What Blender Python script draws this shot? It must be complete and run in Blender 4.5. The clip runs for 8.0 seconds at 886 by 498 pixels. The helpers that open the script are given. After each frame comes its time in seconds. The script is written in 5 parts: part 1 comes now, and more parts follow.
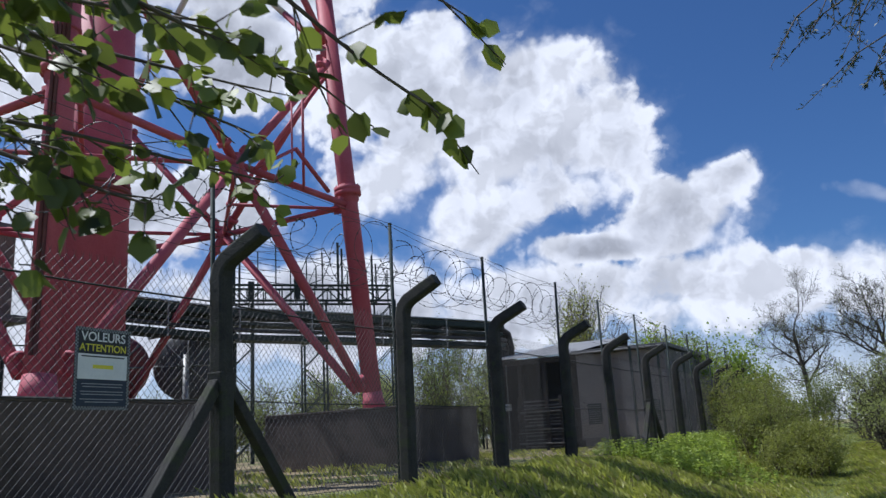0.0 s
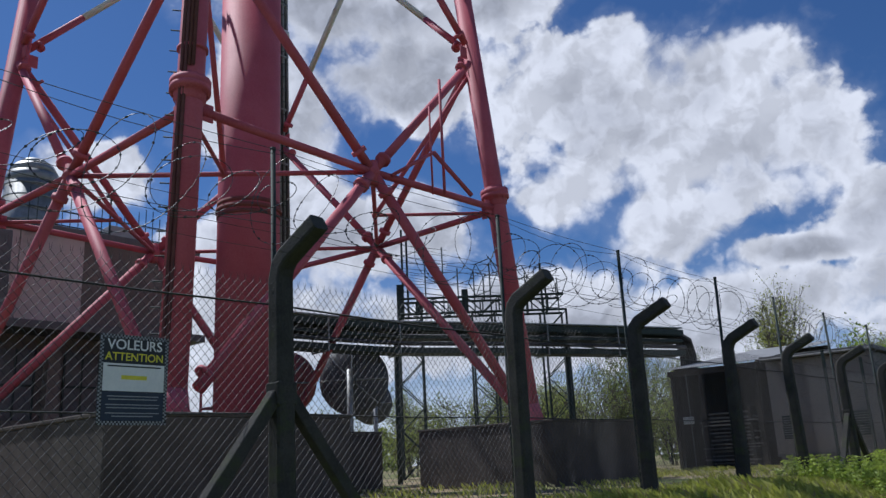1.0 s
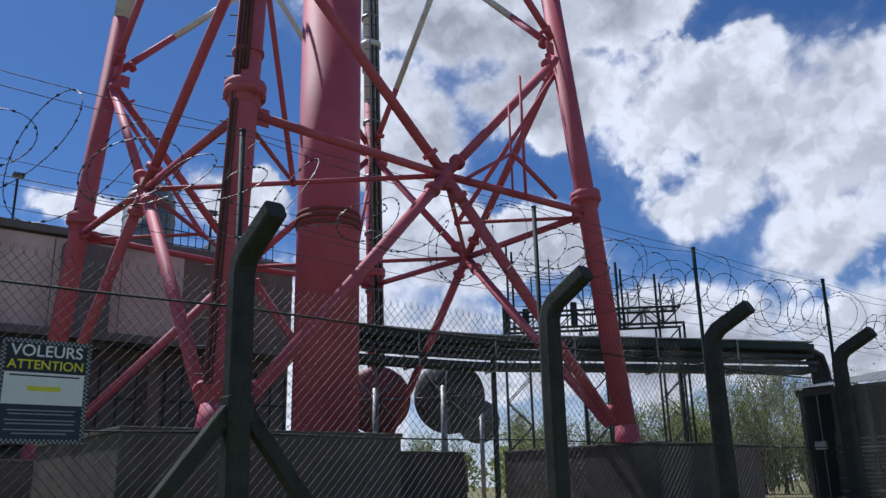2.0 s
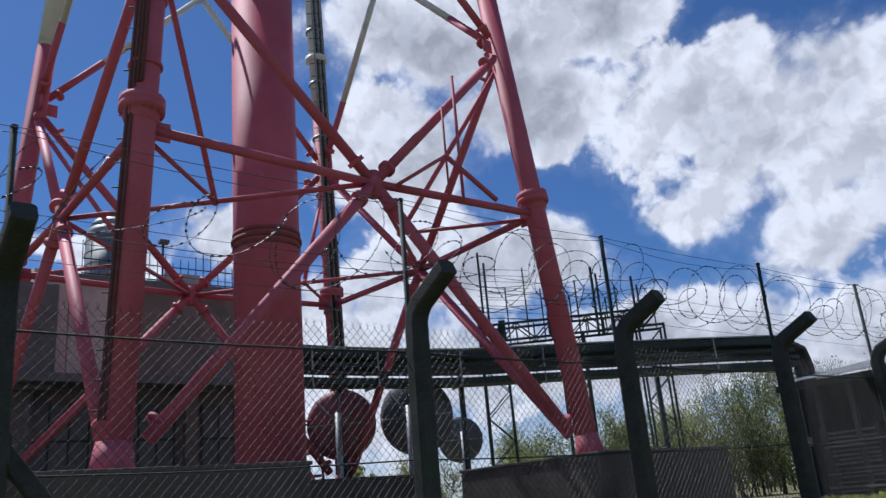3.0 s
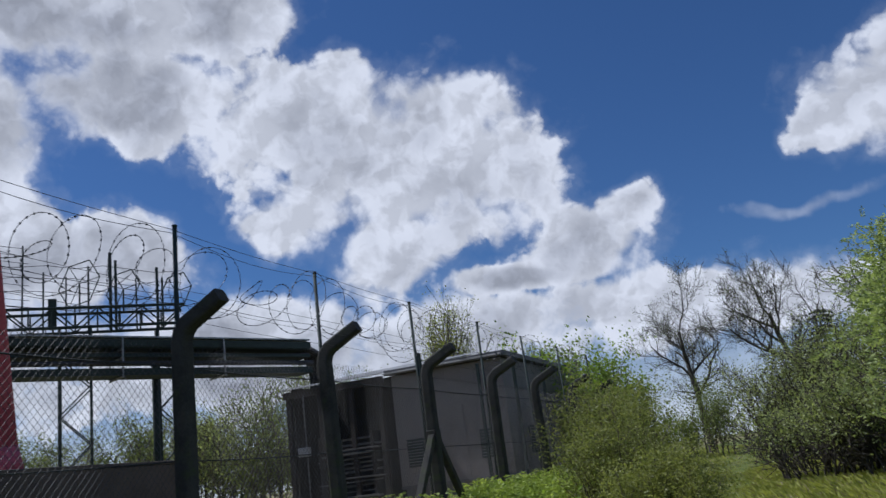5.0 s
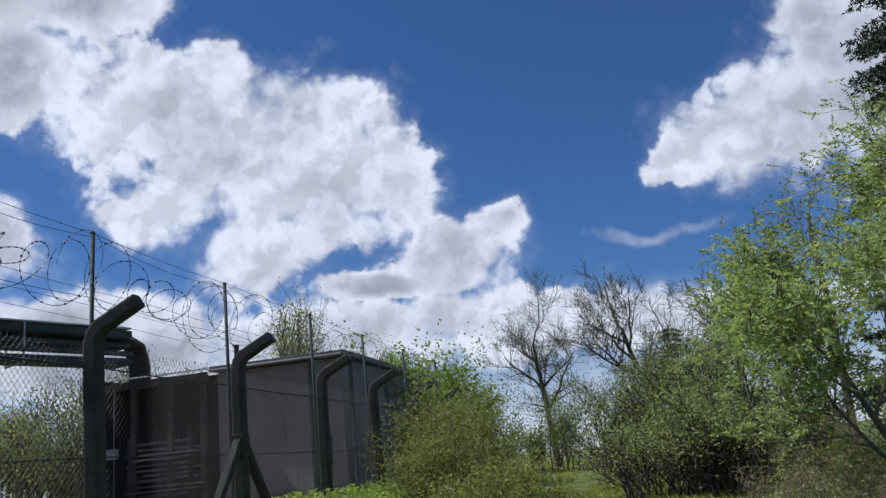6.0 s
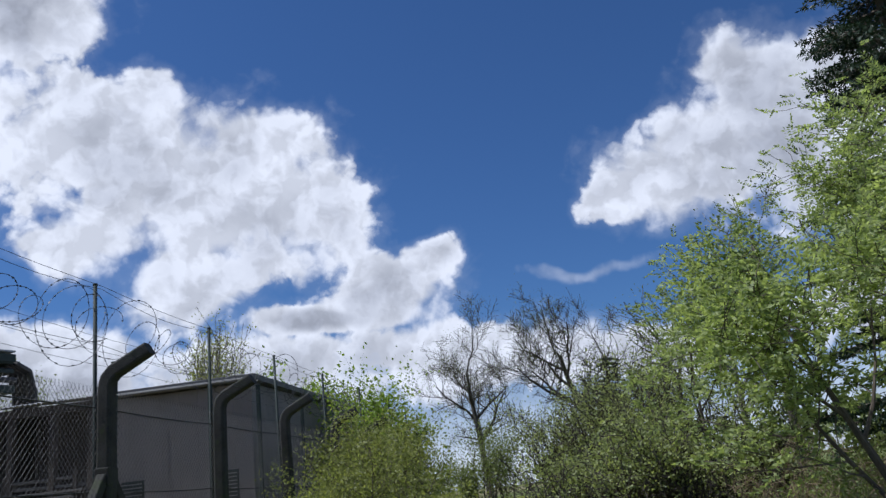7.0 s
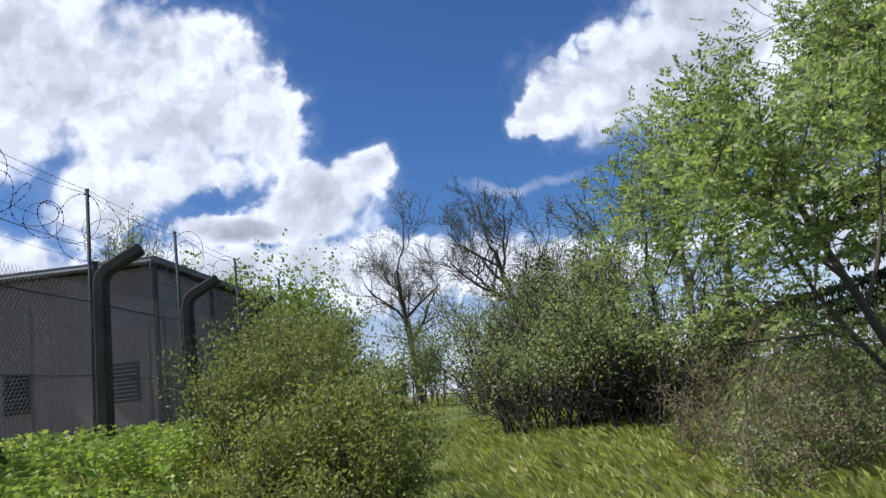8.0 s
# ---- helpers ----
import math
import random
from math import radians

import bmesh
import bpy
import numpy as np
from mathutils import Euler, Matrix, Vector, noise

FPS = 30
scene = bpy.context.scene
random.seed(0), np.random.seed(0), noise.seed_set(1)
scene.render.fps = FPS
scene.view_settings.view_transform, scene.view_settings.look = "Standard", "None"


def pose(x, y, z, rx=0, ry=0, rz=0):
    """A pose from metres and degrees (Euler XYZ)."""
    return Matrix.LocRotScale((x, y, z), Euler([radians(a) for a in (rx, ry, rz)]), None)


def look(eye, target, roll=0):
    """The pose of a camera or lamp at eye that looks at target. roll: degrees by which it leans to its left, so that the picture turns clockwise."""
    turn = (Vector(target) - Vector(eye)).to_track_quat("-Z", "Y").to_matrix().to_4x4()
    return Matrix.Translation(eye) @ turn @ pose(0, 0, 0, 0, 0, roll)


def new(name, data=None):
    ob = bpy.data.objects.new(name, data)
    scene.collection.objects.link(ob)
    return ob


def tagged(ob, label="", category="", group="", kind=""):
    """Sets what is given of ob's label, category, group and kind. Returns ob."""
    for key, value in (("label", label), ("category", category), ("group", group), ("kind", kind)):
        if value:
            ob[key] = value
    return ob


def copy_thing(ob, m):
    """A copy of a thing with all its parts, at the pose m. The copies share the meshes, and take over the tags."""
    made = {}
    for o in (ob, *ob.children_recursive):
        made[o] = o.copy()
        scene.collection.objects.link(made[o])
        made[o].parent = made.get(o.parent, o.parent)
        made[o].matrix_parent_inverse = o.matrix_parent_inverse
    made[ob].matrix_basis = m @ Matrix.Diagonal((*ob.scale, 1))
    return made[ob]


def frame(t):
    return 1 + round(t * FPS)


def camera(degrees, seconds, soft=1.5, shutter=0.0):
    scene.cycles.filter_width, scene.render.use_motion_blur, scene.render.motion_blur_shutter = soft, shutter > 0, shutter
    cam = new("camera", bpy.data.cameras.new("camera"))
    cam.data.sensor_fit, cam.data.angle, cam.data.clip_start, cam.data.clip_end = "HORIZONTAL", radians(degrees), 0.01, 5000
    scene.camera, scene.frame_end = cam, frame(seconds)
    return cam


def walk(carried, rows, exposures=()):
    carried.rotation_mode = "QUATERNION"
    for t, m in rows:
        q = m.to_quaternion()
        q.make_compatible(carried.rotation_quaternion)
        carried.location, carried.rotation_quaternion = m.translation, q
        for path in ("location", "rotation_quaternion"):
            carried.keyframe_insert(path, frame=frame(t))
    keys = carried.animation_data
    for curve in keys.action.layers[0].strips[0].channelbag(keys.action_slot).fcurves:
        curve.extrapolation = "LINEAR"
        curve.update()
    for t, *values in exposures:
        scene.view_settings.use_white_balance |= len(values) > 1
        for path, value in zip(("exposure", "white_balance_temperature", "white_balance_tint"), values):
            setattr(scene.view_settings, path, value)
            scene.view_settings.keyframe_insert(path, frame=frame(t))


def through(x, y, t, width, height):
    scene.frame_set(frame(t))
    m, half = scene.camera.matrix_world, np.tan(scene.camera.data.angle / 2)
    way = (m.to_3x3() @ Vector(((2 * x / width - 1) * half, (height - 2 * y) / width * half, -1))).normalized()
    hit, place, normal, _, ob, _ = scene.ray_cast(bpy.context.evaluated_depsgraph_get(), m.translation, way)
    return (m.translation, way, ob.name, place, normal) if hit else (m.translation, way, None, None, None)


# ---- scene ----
cam = camera(57.0, 8.0, soft=1.42, shutter=0.1)
PATH = [
    (0, pose(1.444, -8.795, 1.566, 103.19, 3.05, 28.96)),
    (0.5, pose(1.502, -7.983, 1.551, 103.73, 2.92, 36.30)),
    (1, pose(1.597, -7.249, 1.564, 104.79, 2.69, 42.51)),
    (1.5, pose(1.588, -6.455, 1.600, 105.24, 1.26, 48.57)),
    (1.7, pose(1.531, -6.095, 1.616, 105.42, 0.57, 50.11)),
    (2.8, pose(1.605, -4.279, 1.630, 108.17, 3.94, 54.35)),
    (3, pose(1.634, -3.939, 1.629, 107.72, 4.84, 52.81)),
    (3.5, pose(1.676, -3.023, 1.629, 105.37, 4.50, 46.47)),
    (4, pose(1.667, -2.332, 1.647, 105.19, 3.56, 37.61)),
    (4.5, pose(1.583, -1.234, 1.639, 106.44, 4.80, 30.42)),
    (5, pose(1.471, -0.347, 1.642, 105.22, 7.10, 23.81)),
    (5.2, pose(1.460, 0.020, 1.649, 104.33, 7.75, 20.66)),
    (6.3, pose(1.292, 2.016, 1.651, 105.65, 5.24, 12.50)),
    (6.5, pose(1.249, 2.383, 1.644, 106.67, 5.65, 11.78)),
    (7, pose(1.125, 3.272, 1.627, 106.62, 6.17, 9.23)),
    (7.5, pose(1.019, 4.150, 1.563, 104.10, 5.64, 4.29)),
    (8, pose(0.884, 5.135, 1.357, 99.97, 6.40, 4.37)),
]
walk(cam, PATH, exposures=[(0.0, -0.02, 5780, 11), (1.0, -0.28, 5780, 11), (1.5, -0.22, 5750, 11), (3.0, -0.15, 5750, 11), (3.5, -0.22, 5750, 11), (4.0, -0.2, 5750, 11), (5.0, -0.36, 5750, 11),
                            (6.5, -0.12, 5750, 11), (7.5, -0.14, 5750, 11), (8.0, 0.14, 5780, 11)])

# ---- sky, sun ----
SUN_AZ, SUN_EL = -98.0, 56.0          # degrees: clockwise from +y, above the horizon

world = bpy.data.worlds.new("sky")
scene.world = world
world.use_nodes = True


class Nodes:
    """Short writing of a node tree."""

    def __init__(self, tree):
        self.t = tree
        tree.nodes.clear()

    def add(self, kind, ins=None, **props):
        n = self.t.nodes.new(kind)
        for k, v in props.items():
            setattr(n, k, v)
        for k, v in (ins or {}).items():
            s = n.inputs[k]
            if isinstance(v, bpy.types.NodeSocket):
                self.t.links.new(v, s)
            else:
                s.default_value = v
        return n

    def math(self, op, a, b=0.0, c=0.0, clamp=False):
        return self.add("ShaderNodeMath", {0: a, 1: b, 2: c}, operation=op, use_clamp=clamp).outputs[0]

    def ramp(self, v, lo, hi, a=0.0, b=1.0, kind="SMOOTHSTEP"):
        return self.add("ShaderNodeMapRange", {0: v, 1: lo, 2: hi, 3: a, 4: b}, interpolation_type=kind).outputs[0]

    def noise(self, vec, scale, detail=4.0, rough=0.55, lac=2.0):
        return self.add("ShaderNodeTexNoise", {"Vector": vec, "Scale": scale, "Detail": detail, "Roughness": rough,
                                               "Lacunarity": lac})

    def mix(self, f, a, b, blend="MIX"):
        n = self.add("ShaderNodeMix", data_type="RGBA", blend_type=blend)
        for i, v in ((0, f), (6, a), (7, b)):
            if isinstance(v, bpy.types.NodeSocket):
                self.t.links.new(v, n.inputs[i])
            else:
                n.inputs[i].default_value = v
        return n.outputs[2]


# cumulus banks: azimuth, elevation, half width, half height in degrees
CLOUDS = [(-24, 21.5, 11, 5.8), (-17.5, 20.5, 5.5, 5), (-31, 24, 8, 5), (-28.2, 26.8, 2.8, 2.6), (-20, 25.3, 4, 2.8),
          (-25.5, 15.5, 5.5, 3.4), (-31.5, 20.3, 3.5, 2.6), (-32.5, 18, 3.5, 2), (-43, 26.5, 9, 4), (-47, 33, 14, 5.5), (-37.5, 31.5, 6, 4),
          (-54, 24, 6, 7), (-51, 16, 9, 3.6), (-43.5, 16.3, 5, 3), (-12, 13.6, 6.0, 2.8), (-8.6, 15.2, 2.4, 2.2),
          (-17.5, 12.3, 4.5, 1.5), (-8, 8.4, 12, 3), (-22, 8.5, 11, 3.2), (-38, 9, 15, 4.5), (-62, 9, 20, 6.5), (4, 7.5, 9, 2.6),
          (12, 19.5, 7, 4.4), (16, 24, 4.5, 3.6), (6.8, 18.4, 3.2, 1.7), (21, 19, 8, 6), (-75, 17.6, 4, 1.5),
          (-66, 19, 4.5, 2.6), (50, 22, 16, 9), (95, 30, 22, 10), (150, 22, 25, 8), (-140, 24, 18, 7), (30, 8, 18, 4)]


def build_sky(tree):
    n = Nodes(tree)
    d = n.add("ShaderNodeTexCoord").outputs["Generated"]
    sep = n.add("ShaderNodeSeparateXYZ", {0: d})
    az = n.math("MULTIPLY", n.math("ARCTAN2", sep.outputs[0], sep.outputs[1]), 57.29578)
    el = n.math("MULTIPLY", n.math("ARCSINE", sep.outputs[2]), 57.29578)
    big = n.noise(d, 9.0, 3.0)
    fine = n.noise(d, 15.0, 9.0, 0.62)
    wob = n.add("ShaderNodeSeparateXYZ", {0: big.outputs["Color"]})
    azw = n.math("MULTIPLY_ADD", n.math("SUBTRACT", wob.outputs[0], 0.5), 7.0, az)
    elw = n.math("MULTIPLY_ADD", n.math("SUBTRACT", wob.outputs[1], 0.5), 5.0, el)
    p = n.add("ShaderNodeCombineXYZ", {0: azw, 1: elw}).outputs[0]
    field = None
    for a, e, ra, re in CLOUDS:
        q = n.add("ShaderNodeVectorMath", {0: p, 1: (a, e, 0)}, operation="SUBTRACT").outputs[0]
        q = n.add("ShaderNodeVectorMath", {0: q, 1: (1 / ra, 1 / re, 0)}, operation="MULTIPLY").outputs[0]
        v = n.math("SUBTRACT", 1.0, n.add("ShaderNodeVectorMath", {0: q}, operation="LENGTH").outputs["Value"])
        field = v if field is None else n.math("SMOOTH_MAX", field, v, 0.25)
    def puffs(vec):
        """Rounded heaps of three sizes, with creases between them."""
        total = None
        for size, weight in ((12.0, 0.55), (27.0, 0.34), (58.0, 0.20), (120.0, 0.10)):
            v = n.add("ShaderNodeTexVoronoi", {"Vector": vec, "Scale": size, "Smoothness": 0.22}, feature="SMOOTH_F1")
            h = n.math("MULTIPLY", n.math("SUBTRACT", 0.5, v.outputs["Distance"]), weight)
            total = h if total is None else n.math("ADD", total, h)
        return total

    bend = n.add("ShaderNodeVectorMath", {0: n.noise(d, 22.0, 4.0).outputs["Color"], 1: (0.5, 0.5, 0.5)}, operation="SUBTRACT").outputs[0]
    bend = n.add("ShaderNodeVectorMath", {0: bend, 1: (0.05, 0.05, 0.05)}, operation="MULTIPLY").outputs[0]
    heap = n.add("ShaderNodeVectorMath", {0: d, 1: bend}, operation="ADD").outputs[0]
    relief = puffs(heap)
    rough = n.math("MULTIPLY_ADD", n.math("SUBTRACT", fine.outputs["Fac"], 0.5), 0.62, n.math("MULTIPLY", relief, 0.78))
    ragged = n.math("ADD", rough, field)
    # crisp heads, frayed and vapoury elsewhere
    fray = n.ramp(n.noise(d, 7.0, 2.0).outputs["Fac"], 0.40, 0.60, 0.14, 0.48)
    cover = n.ramp(ragged, -0.08, fray)
    haze = n.math("MULTIPLY", n.ramp(el, 11.0, 0.0), 0.7)
    thin = n.math("MULTIPLY", n.ramp(ragged, -0.3, 0.1), 0.1)
    cover = n.math("MAXIMUM", n.math("MAXIMUM", cover, thin), haze)
    q = n.add("ShaderNodeVectorMath", {0: p, 1: (2.6, 13.8, 0)}, operation="SUBTRACT").outputs[0]
    q = n.add("ShaderNodeVectorMath", {0: q, 1: (0.2, 1.5, 0)}, operation="MULTIPLY").outputs[0]
    wisp = n.math("SUBTRACT", 1.0, n.add("ShaderNodeVectorMath", {0: q}, operation="LENGTH").outputs["Value"])
    cover = n.math("MAXIMUM", cover, n.math("MULTIPLY", n.ramp(n.math("ADD", wisp, rough), -0.1, 0.8), 0.3))
    # soft grey bellies where a bank is thick, white towards its rim
    under = n.noise(n.add("ShaderNodeVectorMath", {0: d, 1: (0.03, 0.0, 0.045)}, operation="ADD").outputs[0], 5.5, 3.0, 0.5)
    thick = n.ramp(ragged, 0.10, 0.62)
    folds = n.noise(heap, 13.0, 4.0, 0.5)
    gloom = n.math("MULTIPLY_ADD", folds.outputs["Fac"], 0.32, n.math("MULTIPLY", under.outputs["Fac"], 0.7))
    dark = n.math("MULTIPLY", thick, n.ramp(gloom, 0.40, 0.63))
    white = n.mix(dark, (0.97, 0.97, 1.01, 1), (0.53, 0.54, 0.59, 1))
    # heaps: brighter on the flanks turned to the sun
    lee = puffs(n.add("ShaderNodeVectorMath", {0: heap, 1: (-0.011, -0.004, 0.013)}, operation="ADD").outputs[0])
    slope = n.math("SUBTRACT", relief, lee)
    billow = n.ramp(n.math("MULTIPLY_ADD", n.math("SUBTRACT", fine.outputs["Fac"], 0.5), 0.12, slope), -0.12, 0.12, 0.84, 1.10, "LINEAR")
    white = n.mix(1.0, white, n.add("ShaderNodeCombineColor", {0: billow, 1: billow, 2: billow}).outputs[0], "MULTIPLY")
    sky = n.add("ShaderNodeTexSky", sky_type="NISHITA", sun_disc=False, sun_elevation=radians(SUN_EL),
                sun_rotation=radians(SUN_AZ), altitude=300, air_density=1.0, dust_density=0.4, ozone_density=2.5).outputs[0]
    sky = n.mix(1.0, sky, (0.44, 0.61, 0.83, 1), "MULTIPLY")
    cl = n.mix(1.0, white, (8.8, 8.8, 8.8, 1), "MULTIPLY")
    both = n.mix(cover, sky, cl)
    bg = n.add("ShaderNodeBackground", {"Color": both, "Strength": 0.1})
    n.add("ShaderNodeOutputWorld", {"Surface": bg.outputs[0]})


build_sky(world.node_tree)

sun = bpy.data.lights.new("sun", "SUN")
sun.energy, sun.angle, sun.color = 5.0, radians(0.6), (1.0, 0.95, 0.88)
_a, _e = radians(SUN_AZ), radians(SUN_EL)
_d = Vector((math.sin(_a) * math.cos(_e), math.cos(_a) * math.cos(_e), math.sin(_e)))
new("sun", sun).matrix_world = look(_d * 100, (0, 0, 0))
scene.view_settings.exposure = 0.0

# ---- materials ----
def surface(name, a, b, rough=0.7, scale=6.0, fine=60.0, bump=0.15, metal=0.0, stain=None, stain_at=(0.55, 0.7), spec=0.4, island=0.0,
            piece=0.0, stretch=(1, 1, 1)):
    """Two colours mixed by a coarse and a fine noise, an optional stain of a third, fine relief."""
    m = bpy.data.materials.new(name)
    m.use_nodes = True
    n = Nodes(m.node_tree)
    co = n.add("ShaderNodeTexCoord").outputs["Object"]
    co = n.add("ShaderNodeVectorMath", {0: co, 1: stretch}, operation="MULTIPLY").outputs[0]
    big, small = n.noise(co, scale, 4.0), n.noise(co, fine, 3.0)
    f = n.math("MULTIPLY_ADD", small.outputs["Fac"], 0.45, n.math("MULTIPLY", big.outputs["Fac"], 0.6))
    col = n.mix(n.ramp(f, 0.32, 0.7), (*a, 1), (*b, 1))
    if stain:
        s = n.noise(co, scale * 0.45, 6.0, 0.65)
        col = n.mix(n.ramp(s.outputs["Fac"], *stain_at), col, (*stain, 1))
    if island:
        r = n.add("ShaderNodeNewGeometry").outputs["Random Per Island"]
        v = n.ramp(r, 0, 1, 1 - island, 1 + island, "LINEAR")
        col = n.mix(1.0, col, n.add("ShaderNodeCombineColor", {0: v, 1: v, 2: v}).outputs[0], "MULTIPLY")
    if piece:
        r = n.add("ShaderNodeObjectInfo").outputs["Random"]
        v = n.ramp(r, 0, 1, 1 - piece, 1 + piece, "LINEAR")
        col = n.mix(1.0, col, n.add("ShaderNodeCombineColor", {0: v, 1: v, 2: v}).outputs[0], "MULTIPLY")
    bmp = n.add("ShaderNodeBump", {"Strength": bump, "Distance": 0.02, "Height": f})
    b_ = n.add("ShaderNodeBsdfPrincipled", {"Base Color": col, "Roughness": rough, "Metallic": metal, "Normal": bmp.outputs[0],
                                            "Specular IOR Level": spec})
    n.add("ShaderNodeOutputMaterial", {"Surface": b_.outputs[0]})
    return m


def leafy(name, a, b, through=0.35, rough=0.5):
    """Leaf blades: two greens by blade, light shining through."""
    m = bpy.data.materials.new(name)
    m.use_nodes = True
    n = Nodes(m.node_tree)
    r = n.add("ShaderNodeNewGeometry").outputs["Random Per Island"]
    co = n.add("ShaderNodeTexCoord").outputs["Object"]
    f = n.math("MULTIPLY_ADD", n.noise(co, 1.3, 3.0).outputs["Fac"], 0.7, n.math("MULTIPLY", r, 0.5))
    col = n.mix(n.ramp(f, 0.25, 0.9, kind="LINEAR"), (*a, 1), (*b, 1))
    p = n.add("ShaderNodeBsdfPrincipled", {"Base Color": col, "Roughness": rough, "Specular IOR Level": 0.35})
    t = n.add("ShaderNodeBsdfTranslucent", {"Color": n.mix(1.0, col, (1.3, 1.35, 0.75, 1), "MULTIPLY")})
    s = n.add("ShaderNodeMixShader", {0: through, 1: p.outputs[0], 2: t.outputs[0]})
    n.add("ShaderNodeOutputMaterial", {"Surface": s.outputs[0]})
    return m


RED = surface("red_paint", (0.42, 0.080, 0.108), (0.50, 0.120, 0.152), 0.66, 1.2, 30, 0.05, spec=0.3, stain=(0.30, 0.075, 0.07), stain_at=(0.56, 0.8))
MAROON = surface("dark_maroon_jacket", (0.10, 0.038, 0.048), (0.16, 0.06, 0.07), 0.6, 4, 40, 0.05)
WHITE = surface("white_paint", (0.62, 0.62, 0.58), (0.72, 0.72, 0.68), 0.5, 1.5, 30, 0.05, stain=(0.42, 0.38, 0.32), stain_at=(0.58, 0.8))
STEEL = surface("galvanised_steel", (0.20, 0.21, 0.21), (0.32, 0.33, 0.33), 0.5, 5, 60, 0.06, metal=0.6)
DARK_STEEL = surface("dark_painted_steel", (0.016, 0.028, 0.026), (0.03, 0.046, 0.042), 0.75, 5, 60, 0.06)
WIRE = surface("weathered_wire", (0.025, 0.027, 0.027), (0.055, 0.058, 0.058), 0.7, 12, 80, 0.0, spec=0.2)
MESHWIRE = surface("galvanised_mesh_wire", (0.038, 0.038, 0.04), (0.068, 0.068, 0.072), 0.6, 12, 80, 0.0, spec=0.4)
RAZOR = surface("razor_wire_steel", (0.05, 0.05, 0.055), (0.10, 0.10, 0.105), 0.5, 12, 80, 0.0, metal=0.6)
POST = surface("mossy_concrete", (0.03, 0.03, 0.029), (0.058, 0.056, 0.05), 0.9, 5, 45, 0.6, stain=(0.05, 0.062, 0.028), stain_at=(0.5, 0.66))
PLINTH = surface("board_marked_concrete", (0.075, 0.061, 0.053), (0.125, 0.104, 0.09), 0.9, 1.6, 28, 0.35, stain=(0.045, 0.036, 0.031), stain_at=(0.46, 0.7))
# darker brown tint than the leg plinths, for the column's block
DARK_PLINTH = surface("dark_brown_concrete", (0.05, 0.044, 0.04), (0.085, 0.075, 0.068), 0.9, 1.6, 28, 0.35, stain=(0.035, 0.031, 0.028), stain_at=(0.46, 0.7))
CLADDING = surface("grey_brown_cladding", (0.185, 0.17, 0.166), (0.235, 0.216, 0.21), 0.7, 1.2, 40, 0.08, stain=(0.125, 0.117, 0.11), stain_at=(0.52, 0.75))
FASCIA = surface("dark_fascia", (0.10, 0.10, 0.10), (0.15, 0.15, 0.15), 0.6, 3, 40, 0.05)
ROOF = surface("pale_roof_sheet", (0.30, 0.30, 0.30), (0.40, 0.40, 0.39), 0.6, 2, 40, 0.05, stain=(0.20, 0.195, 0.18), stain_at=(0.55, 0.75))
TIMBER = surface("dark_weathered_timber", (0.035, 0.03, 0.027), (0.065, 0.055, 0.047), 0.85, 4, 40, 0.3, stretch=(1, 1, 0.15))
BRICKWALL = surface("dark_rendered_wall", (0.15, 0.125, 0.11), (0.22, 0.185, 0.16), 0.9, 1.0, 25, 0.25, stain=(0.10, 0.085, 0.078), stain_at=(0.5, 0.72))
PALEWALL = surface("pale_wall_panel", (0.50, 0.43, 0.40), (0.62, 0.53, 0.49), 0.85, 1.0, 25, 0.2, stain=(0.28, 0.25, 0.22), stain_at=(0.52, 0.75), piece=0.06)
DISH = surface("grey_dish_paint", (0.07, 0.075, 0.085), (0.11, 0.115, 0.125), 0.6, 3, 30, 0.05)
DISHRED = surface("faded_red_dish_paint", (0.22, 0.06, 0.065), (0.30, 0.085, 0.09), 0.6, 3, 30, 0.05)
CABLE = surface("black_cable_jacket", (0.02, 0.02, 0.022), (0.035, 0.035, 0.038), 0.5, 6, 60, 0.05)
TRAY = surface("zinc_tray", (0.22, 0.23, 0.23), (0.34, 0.35, 0.35), 0.45, 3, 40, 0.05, metal=0.5)
BARK = surface("grey_brown_bark", (0.075, 0.06, 0.048), (0.14, 0.118, 0.095), 0.95, 8, 60, 0.6, stretch=(1, 1, 0.25))
THORNBARK = surface("dark_thorn_bark", (0.045, 0.038, 0.033), (0.095, 0.082, 0.07), 0.95, 8, 60, 0.4)
DRYSTEM = surface("dry_brown_stems", (0.14, 0.10, 0.065), (0.34, 0.26, 0.17), 0.9, 5, 40, 0.4, stretch=(1, 1, 0.4))
PALEBARK = surface("pale_birch_bark", (0.22, 0.20, 0.18), (0.42, 0.40, 0.37), 0.9, 6, 50, 0.4, stain=(0.08, 0.07, 0.06), stain_at=(0.52, 0.62), stretch=(1, 1, 2.5))
SLAT = surface("silvered_timber", (0.085, 0.08, 0.075), (0.17, 0.16, 0.15), 0.85, 4, 40, 0.3, piece=0.15)
SIGN_BLACK = surface("black_print", (0.012, 0.013, 0.015), (0.02, 0.021, 0.024), 0.4, 8, 60, 0.0)
SIGN_WHITE = surface("white_print", (0.74, 0.75, 0.74), (0.82, 0.82, 0.80), 0.4, 8, 60, 0.0)
SIGN_GREY = surface("small_grey_print", (0.26, 0.27, 0.28), (0.32, 0.33, 0.34), 0.4, 8, 60, 0.0)
SIGN_YELLOW = surface("yellow_print", (0.72, 0.64, 0.03), (0.80, 0.72, 0.05), 0.4, 8, 60, 0.0)
SIGN_NAVY = surface("dark_blue_print", (0.015, 0.025, 0.05), (0.02, 0.032, 0.06), 0.4, 8, 60, 0.0)
